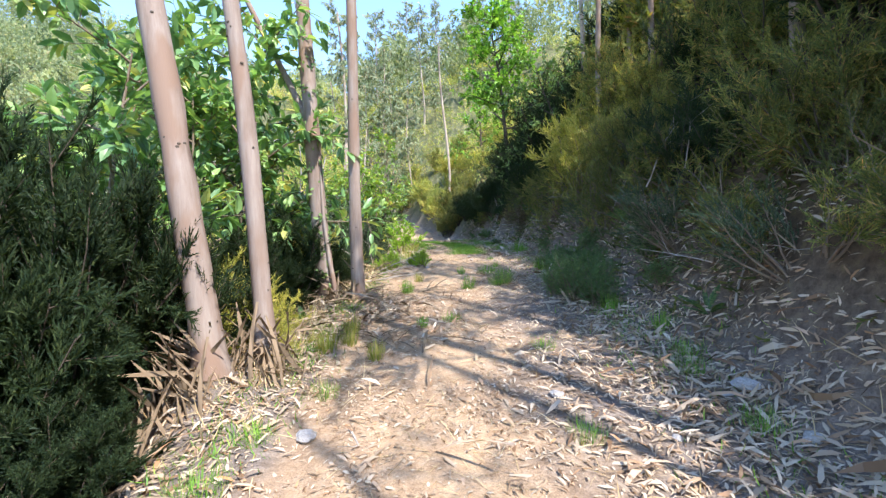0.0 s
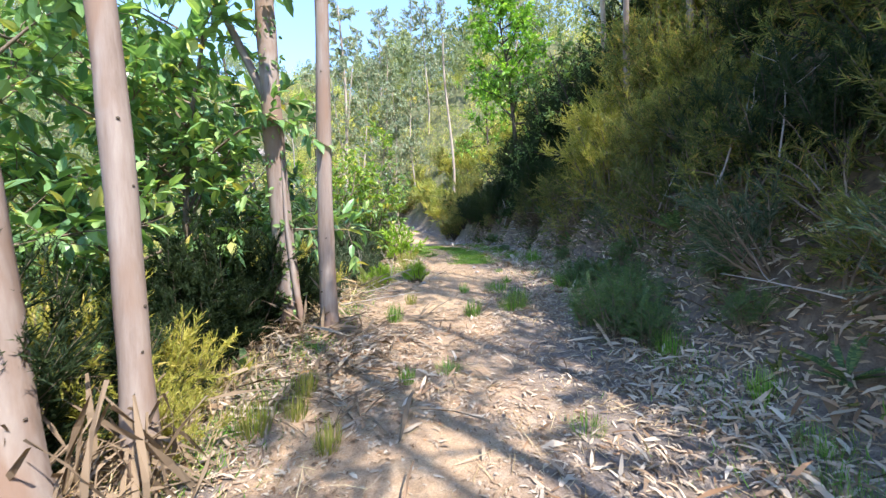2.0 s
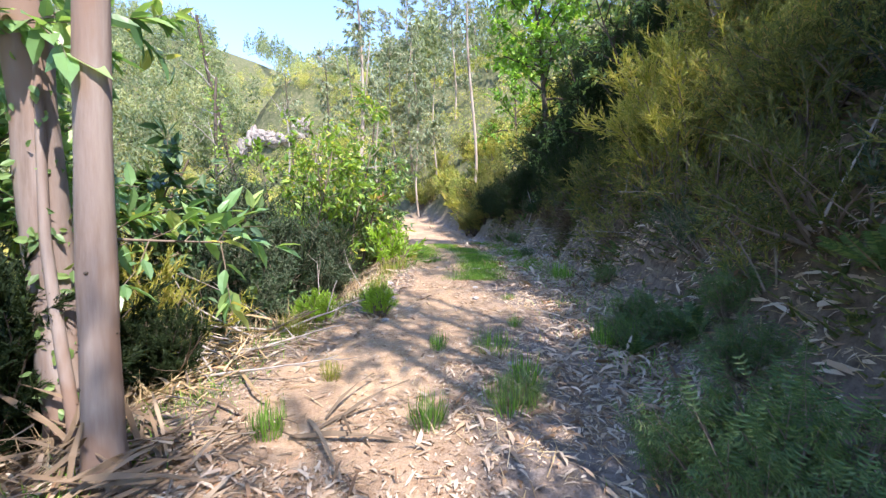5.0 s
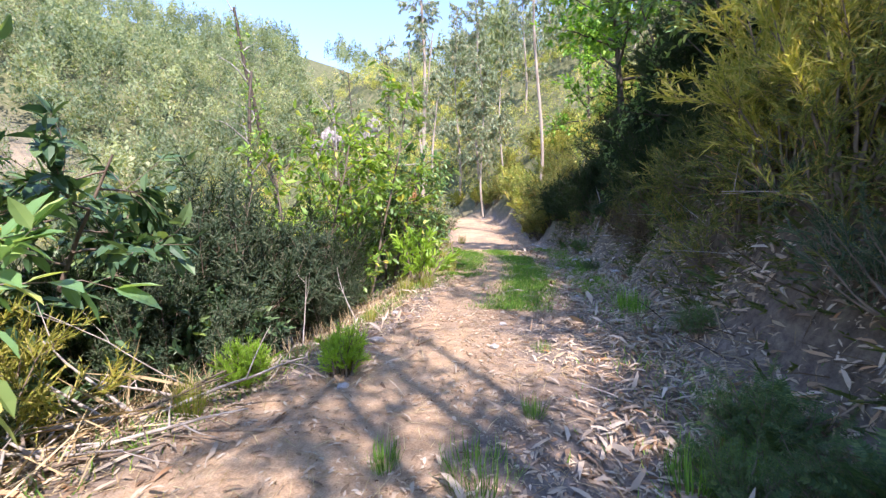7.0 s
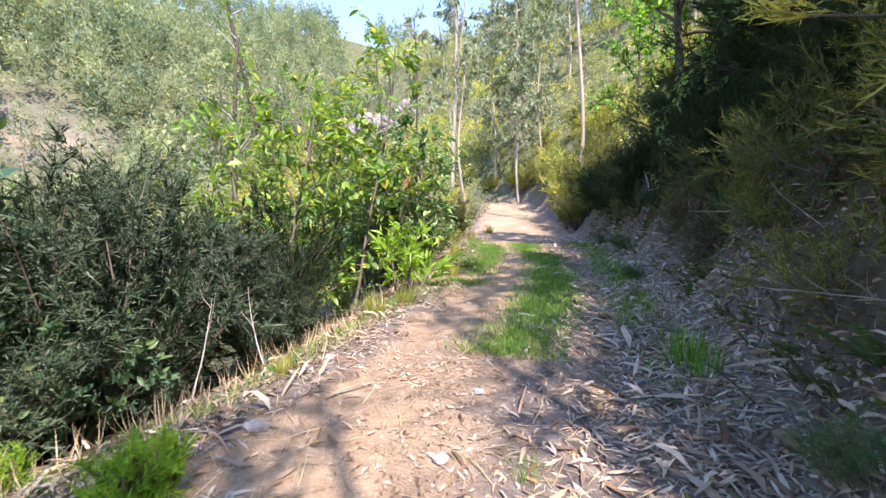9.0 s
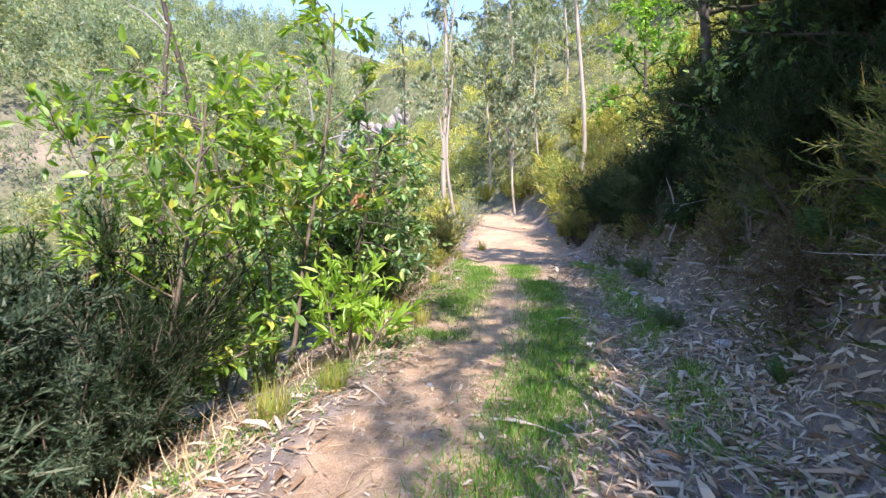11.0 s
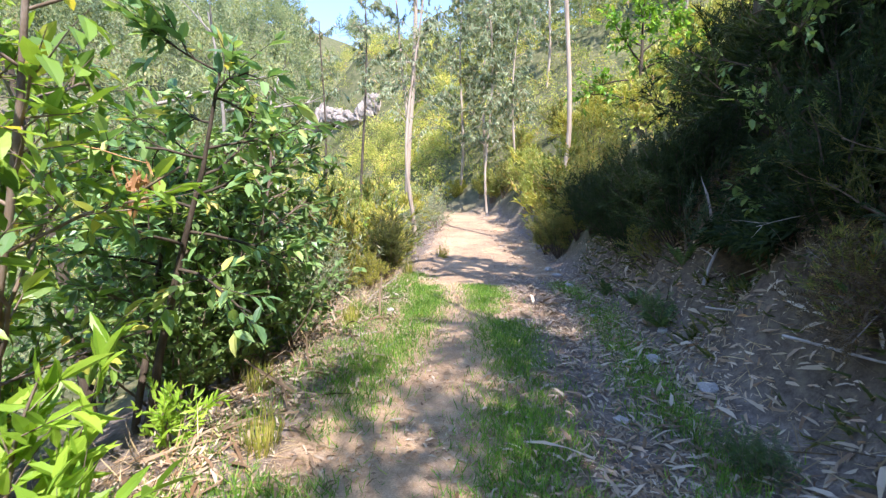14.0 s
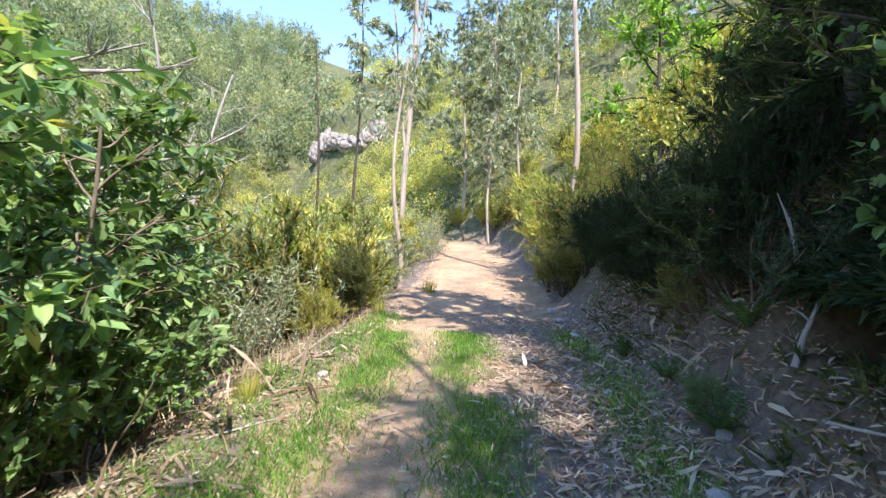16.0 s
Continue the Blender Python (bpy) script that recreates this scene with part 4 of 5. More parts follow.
v, f = joined([tubes(spray, 4), scatter(SICKLE, p + rs.normal(0, 0.06, (40, 3)), rs.normal(0, 0.4, (40, 3)) + (0, 0, -1), rs.normal(0, 1, (40, 3)), rs.uniform(0.12, 0.22, 40))])
part("withered_spray", mesh_of("withered_spray", v, f, leaf_material("withered_leaf", [(0.0, (0.34, 0.17, 0.08)), (1.0, (0.62, 0.36, 0.19))], 0.6, 0.2)), YOUNG, "withered orange-brown leaves")

# the bright sapling at the edge, and the twisted chestnut stem with a withered spray
SAP = shrub_meshes(88, 6, 1.0, 0.5, 7, 0.32, 9, folded(0.13), 0.17, SAPLING, TWIG, 0.0, 0.2, 0.6)
shrub("sapling", "bright green sapling with long pointed leaves at the track edge", SAP, -1.5, 16.25, 1.2, 40, category="sapling")
shrub("sapling", "bright green sapling with long pointed leaves at the track edge", SAP, -1.9, 17.6, 0.55, 140, category="sapling")


def bank_overhang(x0, x1, y0, y1):
    """The root mat that roofs the hollow: a thick slab of earth with a ragged lip."""
    nx, ny = 24, 26
    u, v = np.meshgrid(np.linspace(0, 1, nx), np.linspace(0, 1, ny))
    y = y0 + (y1 - y0) * v
    lip = 0.3 * fbm(y, y * 0, 3.4, 181, 3) + 0.35 * (2 * v - 1) ** 2
    x = x0 + lip + (x1 - x0 - lip) * u
    base = np.interp(y, LIE_Y, LIE_Z)
    roof = base + 1.42 - 0.35 * np.abs(2 * v - 1) ** 3 + 0.2 * fbm(x, y, 3.2, 191, 4)
    top = np.maximum(land(x, y, True, False) + 0.03, roof + 0.1 + 0.5 * np.sqrt(u))
    n = nx * ny
    verts = np.concatenate([np.stack([x, y, top], -1).reshape(-1, 3), np.stack([x, y, roof], -1).reshape(-1, 3)])
    i, j = np.meshgrid(np.arange(ny - 1), np.arange(nx - 1), indexing="ij")
    q = np.stack([i * nx + j, i * nx + j + 1, (i + 1) * nx + j + 1, (i + 1) * nx + j], -1).reshape(-1, 4)
    rim = np.concatenate([np.arange(nx), np.arange(1, ny) * nx + nx - 1, (ny - 1) * nx + np.arange(nx - 2, -1, -1), np.arange(ny - 2, 0, -1) * nx])
    nxt = np.roll(rim, -1)
    side = np.stack([rim, rim + n, nxt + n, nxt], -1)
    me = mesh_of("bank_overhang", verts, [np.concatenate([q, q[:, ::-1] + n, side])], EARTH, True)
    layer = me.color_attributes.new("cover", "FLOAT_COLOR", "POINT")
    layer.data.foreach_set("color", np.tile(np.array((0, 1, 0, 1), np.float32), (2 * n, 1)).ravel())
    return tagged(new("bank_overhang", me), "earth and root mat overhanging a dark hollow in the bank", "bank", kind="structure")


bank_overhang(2.7, 4.9, 19.8, 21.75)
rs = np.random.default_rng(79)
n = 2600
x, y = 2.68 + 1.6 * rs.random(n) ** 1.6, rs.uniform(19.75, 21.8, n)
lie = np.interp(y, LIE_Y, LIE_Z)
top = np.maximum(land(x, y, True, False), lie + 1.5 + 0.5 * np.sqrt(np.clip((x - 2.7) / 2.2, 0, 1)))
# These shoots take the darkest heath, deepening the hollow's shade by colour.
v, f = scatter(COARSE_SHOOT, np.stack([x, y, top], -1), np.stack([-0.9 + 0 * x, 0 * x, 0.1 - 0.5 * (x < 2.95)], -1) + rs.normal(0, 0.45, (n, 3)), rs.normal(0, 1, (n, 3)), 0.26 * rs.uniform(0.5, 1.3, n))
tagged(new("overhang_growth", mesh_of("overhang_growth", v, f, HEATH_DARK_SHADED)), "heather shoots hanging over the hollow in the bank, dark to carry its shade", "undergrowth", kind="stuff")
for y in (15.8, 16.4, 16.8, 17.1, 17.6, 18.0, 18.3, 18.8, 19.1, 19.3, 19.6, 21.9, 22.1, 22.4, 22.7, 23.1, 23.6):
    x = float(np.interp(y, RIGHT_Y, RIGHT_X)) + rs.uniform(0.7, 1.1)
    ob = shrub("dead_bracken", "withered brown bracken hanging down the bank", DEAD_BRACKEN, x, y, rs.uniform(0.45, 0.75), rs.uniform(0, 360), (0, -70), "dead bracken on the bank", category="fern")
    ob.location.z += 0.15
# Bushes over the lip use the dark set, with shade in their colour.
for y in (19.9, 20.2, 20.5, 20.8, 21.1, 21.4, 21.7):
    ob = shrub("low_heath", "heather bush overhanging the hollow in the bank, coloured dark for shade", HEATH_SET[2], 2.9 + rs.uniform(-0.12, 0.2), y, rs.uniform(0.4, 0.55), 60 * y, (0, -56), "low heather on the bank")
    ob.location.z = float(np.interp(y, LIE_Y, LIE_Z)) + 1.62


# ---------------------------------------------------------------- rocks and dead wood
def rock_mesh(seed, mat, rough=0.28, detail=3):
    bm = bmesh.new()
    bmesh.ops.create_icosphere(bm, subdivisions=detail, radius=1.0)
    for v in bm.verts:
        n = noise.noise(v.co * 1.3 + Vector((seed, 0, 0))) + 0.5 * noise.noise(v.co * 3.1 + Vector((0, seed, 0)))
        v.co *= 1 + rough * n
        v.co = Vector([round(c * 5) / 5 * 0.45 + c * 0.55 for c in v.co])
    me = bpy.data.meshes.new("rock")
    bm.to_mesh(me)
    bm.free()
    me.materials.append(mat)
    return me


ROCKS = [rock_mesh(k * 3.7, CLIFF, 0.5, 4) for k in range(3)]
for x, y, sx, sy, sz, r in [(-35.6, 72.9, 1.3, 1.4, 1.25, 100), (-33.9, 72.1, 1.2, 1.4, 1.35, 20), (-32.2, 71.3, 1.3, 1.5, 1.1, 64), (-30.6, 70.4, 1.2, 1.4, 0.95, 10), (-28.9, 69.7, 1.0, 1.4, 0.75, 71), (-26.9, 69.0, 0.9, 1.3, 0.8, 50), (-25.6, 69.1, 1.0, 1.3, 1.25, 80), (-24.7, 69.3, 0.9, 1.3, 1.1, 31)]:
    ob = tagged(new("rock_outcrop", ROCKS[int(r) % 3]), "pale jagged rock outcrop on the spur", "rock", "rock outcrop")
    ob.matrix_basis = pose(x, y, down_to_land(x, y) + sz * 0.45, 0, 0, r) @ Matrix.Diagonal((sx, sy, sz * 1.3, 1))
PEBBLES = [rock_mesh(20 + k, STONE, 0.35, 2) for k in range(3)]
for k, (x, y, s) in enumerate([(0.72, 12.78, 0.045), (-0.56, 11.77, 0.07), (-1.06, 3.28, 0.075), (2.5, 3.68, 0.10), (2.43, 2.94, 0.06), (-0.8, 13.0, 0.06), (0.73, 11.85, 0.05), (0.95, 3.8, 0.06), (1.63, 3.14, 0.04), (-0.4, 10.6, 0.05), (1.1, 9.2, 0.04),
                               (1.4, 19.0, 0.06), (2.2, 19.6, 0.09), (1.9, 20.6, 0.08), (-1.9, 21.8, 0.06), (1.2, 17.3, 0.05), (2.6, 17.4, 0.09), (-0.2, 15.6, 0.03), (1.7, 15.0, 0.05), (2.1, 21.3, 0.07), (1.3, 22.6, 0.06), (0.9, 25.6, 0.10), (0.6, 27.0, 0.12), (0.3, 28.2, 0.12)]):
    ob = tagged(new("stone", PEBBLES[k % 3]), "pale grey stone lying on the track", "stone", "stones on the track")
    ob.matrix_basis = pose(x, y, float(land(x, y)) + s * 0.25, 0, 0, 50 * k) @ Matrix.Diagonal((s * 1.2, s, s * 0.65, 1))


def dead_branch(seed, foot, way, length, radius, forks, label, mat=None, name="dead_branch", at_land=True):
    rs = np.random.default_rng(seed)
    x, y = foot[0], foot[1]
    ob = thing(name, label, "branch", (x, y, foot[2] if len(foot) > 2 else float(land(x, y)) + radius))
    main = bend_line(rs, (0, 0, 0), unit(np.array(way, float)), length, 9, 0.06, 0.0)
    v, f = tubes([(main, radius, radius * 0.35)], 7)
    part("stick", mesh_of("stick", v, f, mat or DEADWOOD, True), ob)
    for _ in range(forks):
        q, d = on_line(main, rs.uniform(0.3, 0.95))
        line = bend_line(rs, q, unit(d + rs.normal(0, 0.5, 3)), length * rs.uniform(0.2, 0.45), 6, 0.12, 0.02)
        v, f = tubes([(line, radius * 0.45, radius * 0.12)], 5)
        part("side_twig", mesh_of("side_twig", v, f, mat or DEADWOOD, True), ob)
    return ob


for k in range(56):
    rs = np.random.default_rng(200 + k)
    x, y = rs.uniform(-2.7, -1.5), rs.uniform(8.4, 10.3)
    dead_branch(300 + k, (x, y), (rs.uniform(-1, -0.2) if k % 2 else rs.uniform(0.3, 1), rs.normal(0, 0.5), rs.uniform(0.02, 0.25)), rs.uniform(0.6, 1.4), rs.uniform(0.007, 0.02), 2, "cut dry brushwood heaped at the track edge", DEADWOOD if k % 3 else TWIG)
for k, (x, y, wx, wy, wz, ln, r) in enumerate([(3.0, 4.6, 0.3, 0.4, 0.9, 0.45, 0.016), (2.3, 3.7, 0.95, -0.2, 0.12, 1.2, 0.014), (-0.75, 3.35, 0.5, -0.9, 0.02, 0.6, 0.012), (1.6, 6.1, 0.9, 0.2, 0.02, 0.7, 0.008), (2.5, 21.2, 0.15, 0.1, 0.9, 0.7, 0.026), (2.75, 18.3, 0.6, 0.2, 0.6, 1.0, 0.012),
                                              (-1.2, 12.6, -0.6, 0.4, 0.7, 0.9, 0.008), (-1.9, 12.4, -0.3, 0.6, 0.8, 1.1, 0.01), (-2.0, 19.1, 0.55, 0.8, 0.08, 1.3, 0.014), (-1.8, 19.9, 0.4, 0.9, 0.1, 1.0, 0.01), (-2.6, 22.4, 0.5, 0.5, 0.5, 0.7, 0.012), (1.95, 10.8, -0.8, 0.3, 0.04, 0.5, 0.008), (2.3, 11.2, 0.2, -0.9, 0.06, 1.1, 0.009)]):
    dead_branch(400 + k, (x, y), (wx, wy, wz), ln, r, 2, "bleached fallen branch lying on the litter")
for k, (a, b, r) in enumerate([((-3.9, 20.4, 3.25), (-2.8, 21.3, 3.6), 0.03), ((-3.1, 19.5, 3.85), (-2.5, 20.1, 4.05), 0.022), ((-4.7, 20.0, 4.1), (-3.7, 20.8, 4.6), 0.025), ((-7.75, 24.6, 4.2), (-7.4, 24.3, 7.0), 0.05)]):
    dead_branch(450 + k, a, np.array(b) - np.array(a), float(np.linalg.norm(np.array(b) - np.array(a))) * 1.1, r, 4, "bleached bare limb caught among the leaves")
for k, (a, b, r) in enumerate([((3.0, 6.6, 2.2), (3.45, 6.75, 3.15), 0.014), ((3.3, 6.1, 2.4), (3.5, 6.2, 3.5), 0.01), ((2.75, 21.75, 2.2), (2.6, 21.6, 3.0), 0.03), ((2.9, 21.4, 2.55), (2.6, 21.9, 2.7), 0.03), ((3.2, 8.4, 2.0), (3.7, 8.5, 3.0), 0.012), ((2.3, 20.3, 1.85), (2.9, 19.9, 1.8), 0.012), ((2.5, 19.0, 1.9), (3.1, 18.2, 1.85), 0.014)]):
    dead_branch(470 + k, a, np.array(b) - np.array(a), float(np.linalg.norm(np.array(b) - np.array(a))) * 1.15, r, 3, "bleached forked stalk standing against the bank")
for k in range(30):
    rs = np.random.default_rng(500 + k)
    y = 2.6 + 0.62 * k
    x = float(np.interp(y, RIGHT_Y, RIGHT_X)) + rs.uniform(0.75, 1.2)
    dead_branch(600 + k, (x, y), (rs.uniform(-0.9, -0.3), rs.normal(0, 0.6), rs.uniform(-0.5, 0.7)), rs.uniform(0.35, 1.0), rs.uniform(0.004, 0.009), 2, "thin bare root hanging from the bank", TWIG if k % 2 else DEADWOOD, "hanging_root")


def dead_tree(seed, x, y, height, lean, radius, label, ivy=0, limbs_n=5, mat=None):
    rs = np.random.default_rng(seed)
    tree = thing("dead_tree", label, "tree", (x, y, down_to_land(x, y)))
    trunk = bend_line(rs, (0, 0, 0), unit(np.array((*lean, 1.0))), height, 12, 0.04, 0.0)
    v, f = tubes([(trunk, radius, radius * 0.4)], 9)
    part("trunk", mesh_of("trunk", v, f, mat or DARK_BARK, True), tree)
    limbs, twigs = limbs_of(rs, trunk, limbs_n, 0.5, 1.6, 30, 3, 0.5, 0.0, 0.16, radius * 0.45)
    for pts, r0, r1 in limbs:
        v, f = tubes([(pts, r0, r1)], 6)
        part("limb", mesh_of("limb", v, f, DEADWOOD, True), tree)
    v, f = tubes(twigs, 4)
    part("branchwork", mesh_of("branchwork", v, f, DEADWOOD, True), tree)["kind"] = "stuff"
    if ivy:
        s = rs.uniform(0.35, 1.0, ivy)
        s = np.where(np.sin(s * 23) > -0.2, s, s * 0.97)
        p = np.array([on_line(trunk, q)[0] for q in s]) + rs.normal(0, radius * 1.3, (ivy, 3))
        v, f = scatter(OVAL, p, rs.normal(0, 1, (ivy, 3)), rs.normal(0, 0.5, (ivy, 3)) + (0, 0, 0.6), rs.uniform(0.08, 0.16, ivy))
        part("ivy", mesh_of("ivy", v, f, CHESTNUT_LIT), tree, "yellow-green ivy leaves on the trunk")
    return tree


dead_tree(91, -6.9, 18.4, 8.6, (-0.12, 0.02), 0.10, "dead trunk with patches of ivy", 260)
dead_tree(92, -7.1, 20.7, 10.5, (0.0, 0.0), 0.11, "dead trunk with patches of ivy", 320)
dead_tree(93, -7.4, 24.3, 7.2, (0.1, 0.0), 0.055, "bleached dead tree with bare forked limbs", 0, 9, DEADWOOD)
dead_tree(94, -6.0, 22.0, 4.4, (0.25, 0.05), 0.045, "bleached leaning dead stem", 0, 8, DEADWOOD)

# ---------------------------------------------------------------- grass, ferns, litter
def tuft_mesh(seed, blades, spread, tall, mat, lean=0.5):
    rs = np.random.default_rng(seed)
    a, r = rs.uniform(0, 6.28, blades), spread * np.sqrt(rs.random(blades)) * 0.5
    p = np.stack([r * np.cos(a), r * np.sin(a), np.zeros(blades)], -1)
    d = np.stack([np.cos(a) * lean * rs.random(blades), np.sin(a) * lean * rs.random(blades), np.ones(blades)], -1)
    v, f = scatter(BLADE, p, d, np.stack([np.cos(a), np.sin(a), 0 * a + 0.2], -1), tall * rs.uniform(0.5, 1.2, blades))
    return mesh_of("blades", v, f, mat)


TUFTS = [tuft_mesh(1, 120, 0.22, 0.24, GRASS), tuft_mesh(2, 110, 0.20, 0.26, GRASS_YELLOW), tuft_mesh(3, 160, 0.34, 0.18, GRASS, 0.8)]
BLADY = (np.array([(0, -0.02, 0), (0, 0.02, 0), (1, 0, 0)]), [np.array([(0, 1, 2)])])
for x, y, s, n in [(1.0, 3.17, 0.8, 2), (-0.77, 4.86, 0.9, 1), (-1.15, 5.3, 0.9, 1), (-1.35, 5.0, 1.1, 1), (-1.2, 5.7, 1.0, 1), (0.44, 8.12, 1.1, 0), (1.03, 8.4, 1.3, 2), (1.2, 8.8, 1.2, 0), (-0.66, 7.95, 1.1, 0), (-1.26, 9.86, 1.0, 1), (-0.5, 8.8, 0.8, 1), (0.08, 6.12, 0.8, 2), (-0.3, 5.9, 0.7, 0),
                   (2.5, 4.6, 1.0, 2), (2.35, 4.2, 1.0, 2), (2.6, 5.3, 1.1, 0), (2.3, 3.2, 0.9, 2), (2.4, 6.4, 1.2, 0), (1.1, 5.0, 0.8, 2), (-1.45, 10.0, 0.8, 1), (0.37, 9.62, 0.8, 0), (0.96, 9.6, 1.3, 2), (1.22, 10.43, 0.7, 0), (1.23, 11.9, 0.6, 2), (2.35, 14.0, 1.5, 0), (2.45, 13.7, 1.2, 0), (2.1, 9.8, 1.2, 0), (2.4, 9.9, 1.1, 0),
                   (-1.1, 4.0, 0.8, 2), (-1.5, 2.6, 1.0, 2), (-1.4, 3.2, 0.8, 2), (-3.1, 25.8, 1.6, 1), (-3.4, 30.0, 1.8, 1), (-1.0, 12.6, 0.8, 1), (-1.2, 14.6, 1.4, 1), (-1.0, 15.2, 1.2, 1), (-1.1, 17.6, 1.2, 1), (-1.9, 18.6, 1.2, 1), (-2.1, 20.8, 1.2, 1), (-2.3, 21.4, 1.1, 0), (2.0, 18.3, 1.0, 2), (1.95, 19.0, 1.0, 2), (2.2, 16.6, 1.0, 2)]:
    ob = thing("grass_tuft", ("green grass tuft on the track", "yellow-green grass tuft beside the track", "low spreading green grass tuft")[n], "grass", group="grass tufts")
    ob.matrix_basis = pose(x, y, float(land(x, y)) - 0.01, 0, 0, 97 * x + 31 * y) @ Matrix.Diagonal((s, s, s, 1))
    part("grass_clump", TUFTS[n], ob)


FROND = mesh_of("frond", *frond(20, 0.15), FERN)


def fern(x, y, s, n):
    rs = np.random.default_rng(int(abs(x) * 100 + y * 10))
    ob = thing("fern", "green fern clump at the foot of the bank", "fern", group="ferns")
    ob.matrix_basis = pose(x, y, float(land(x, y)) - 0.02, 0, -15 if x > 2.6 else 0, 77 * y)
    for k in range(18 if n else 22):
        fr = part("frond", FROND, ob)
        ln = s * rs.uniform(0.25, 0.5)
        fr.matrix_local = pose(0, 0, 0, rs.normal(0, 12), -rs.uniform(30, 75), 137.5 * k + rs.normal(0, 10)) @ Matrix.Diagonal((ln, ln, ln, 1))


for x, y, s, n in [(2.55, 10.1, 0.8, 0), (2.8, 10.3, 0.8, 1), (2.3, 9.5, 0.6, 0), (2.85, 9.4, 0.9, 1), (3.1, 12.6, 0.8, 1), (3.3, 17.0, 1.2, 1), (3.4, 16.0, 1.2, 0), (3.2, 18.2, 1.0, 1), (2.75, 16.2, 0.6, 0), (2.9, 4.9, 0.7, 1), (3.3, 8.0, 0.9, 1), (2.1, 21.4, 0.8, 0), (2.4, 21.9, 0.9, 1), (1.9, 22.6, 0.8, 0), (1.6, 24.0, 0.8, 1), (3.2, 14.9, 0.9, 0), (3.0, 19.0, 0.7, 1), (-2.0, 6.3, 0.6, 0), (-2.1, 10.9, 0.5, 1), (2.9, 21.0, 0.8, 1)]:
    fern(x, y, s, n)


BRACKEN = shrub_meshes(95, 14, 0.62, 0.55, 8, 0.26, 8, frond(6, 0.22), 0.15, FERN, TWIG, 0.0, 0.15, 0.6)
for x, y, s in ((2.85, 8.6, 0.75), (3.05, 9.2, 0.7), (2.9, 5.9, 0.6), (3.1, 6.7, 0.6), (2.75, 12.0, 0.5), (2.15, 7.15, 1.0), (2.45, 7.5, 1.05), (2.35, 6.75, 0.8), (1.95, 7.6, 0.65), (2.6, 10.2, 0.7), (2.3, 9.7, 0.55), (2.7, 9.6, 0.6), (1.12, 8.45, 0.42), (2.2, 18.4, 0.5), (2.1, 21.6, 0.6)):
    shrub("bracken", "feathery green bracken clump beside the track", BRACKEN, x, y, s, 80 * x, group="bracken", category="fern")


def tilted_up(x, y, amount, rs):
    e = 0.06
    nx = -(land(x + e, y) - land(x - e, y)) / (2 * e)
    ny = -(land(x, y + e) - land(x, y - e)) / (2 * e)
    return unit(np.stack([nx, ny, np.ones_like(nx)], -1)) + rs.normal(0, amount, (len(x), 3))


def strewn(seed, count, weight, x_lo, x_hi, y_lo, y_hi):
    """Places on the land, thinned by a weight of (beyond right, beyond left, x, y)."""
    rs = np.random.default_rng(seed)
    x, y = rs.uniform(x_lo, x_hi, count), rs.uniform(y_lo, y_hi, count)
    keep = rs.random(count) < weight(*sides(x, y), x, y)
    return x[keep], y[keep], rs


def lie_flat(name, label, category, x, y, rs, template, size, mat, tilt, lift):
    up = tilted_up(x, y, tilt, rs)
    a = rs.uniform(0, 6.28, len(x))
    along = np.stack([np.cos(a), np.sin(a), 0 * a], -1)
    along = along - up * np.sum(along * up, -1, keepdims=True) / np.sum(up * up, -1, keepdims=True)
    p = np.stack([x, y, land(x, y) + lift], -1)
    v, f = scatter(template, p, along, up, size * np.clip(rs.lognormal(-0.1, 0.38, len(x)), 0.3, 1.9))
    return tagged(new(name, mesh_of(name, v, f, mat)), label, category, kind="stuff")


def litter_weight(r, l, x, y):
    inside = -np.maximum(r, l)
    w = np.interp(np.clip(-l / np.maximum(-l - r, 0.1), 0, 1), [0, 0.15, 0.3, 0.5, 0.65, 0.8, 1], [0.8, 0.14, 0.025, 0.045, 0.4, 0.8, 1.0])
    w = np.where(inside < 0, np.where(r > 0, np.clip(1.25 - r * 0.75, 0.12, 1), np.clip(0.9 - l * 0.5, 0.1, 1)), w)
    return w * np.clip(0.75 + 1.1 * fbm(x, y, 0.9, 101, 3), 0.1, 1)


x, y, rs = strewn(31, 130000, litter_weight, -3.4, 4.0, 0.2, 27)
lie_flat("leaf_litter", "dry curled eucalyptus leaves strewn on the ground", "leaf litter", x, y, rs, LITTER_LEAF, 0.108, DEAD_LEAF, 0.3, 0.012)
x, y, rs = strewn(32, 15000, litter_weight, -8, 3, 27, 48)
lie_flat("leaf_litter", "dry eucalyptus leaves strewn on the far track", "leaf litter", x, y, rs, LITTER_LEAF, 0.16, DEAD_LEAF, 0.3, 0.015)
STICK = (np.array([(0, -0.012, 0), (0, 0.012, 0), (0.5, -0.010, 0.03), (0.5, 0.014, 0.03), (1, 0.06, 0)]), [np.array([(2, 4, 3)]), np.array([(0, 2, 3, 1)])])
x, y, rs = strewn(33, 60000, lambda r, l, x, y: np.clip(0.35 + 0.9 * fbm(x, y, 0.7, 111, 3) + 0.25 * (l > -0.5), 0.05, 1) * np.clip(1.2 - np.maximum(r, l - 0.5), 0, 1), -3.6, 3.6, 0.2, 26)
lie_flat("straw_litter", "dry grass straws and twigs strewn on the track", "straw", x, y, rs, STICK, 0.17, STRAW, 0.15, 0.008)
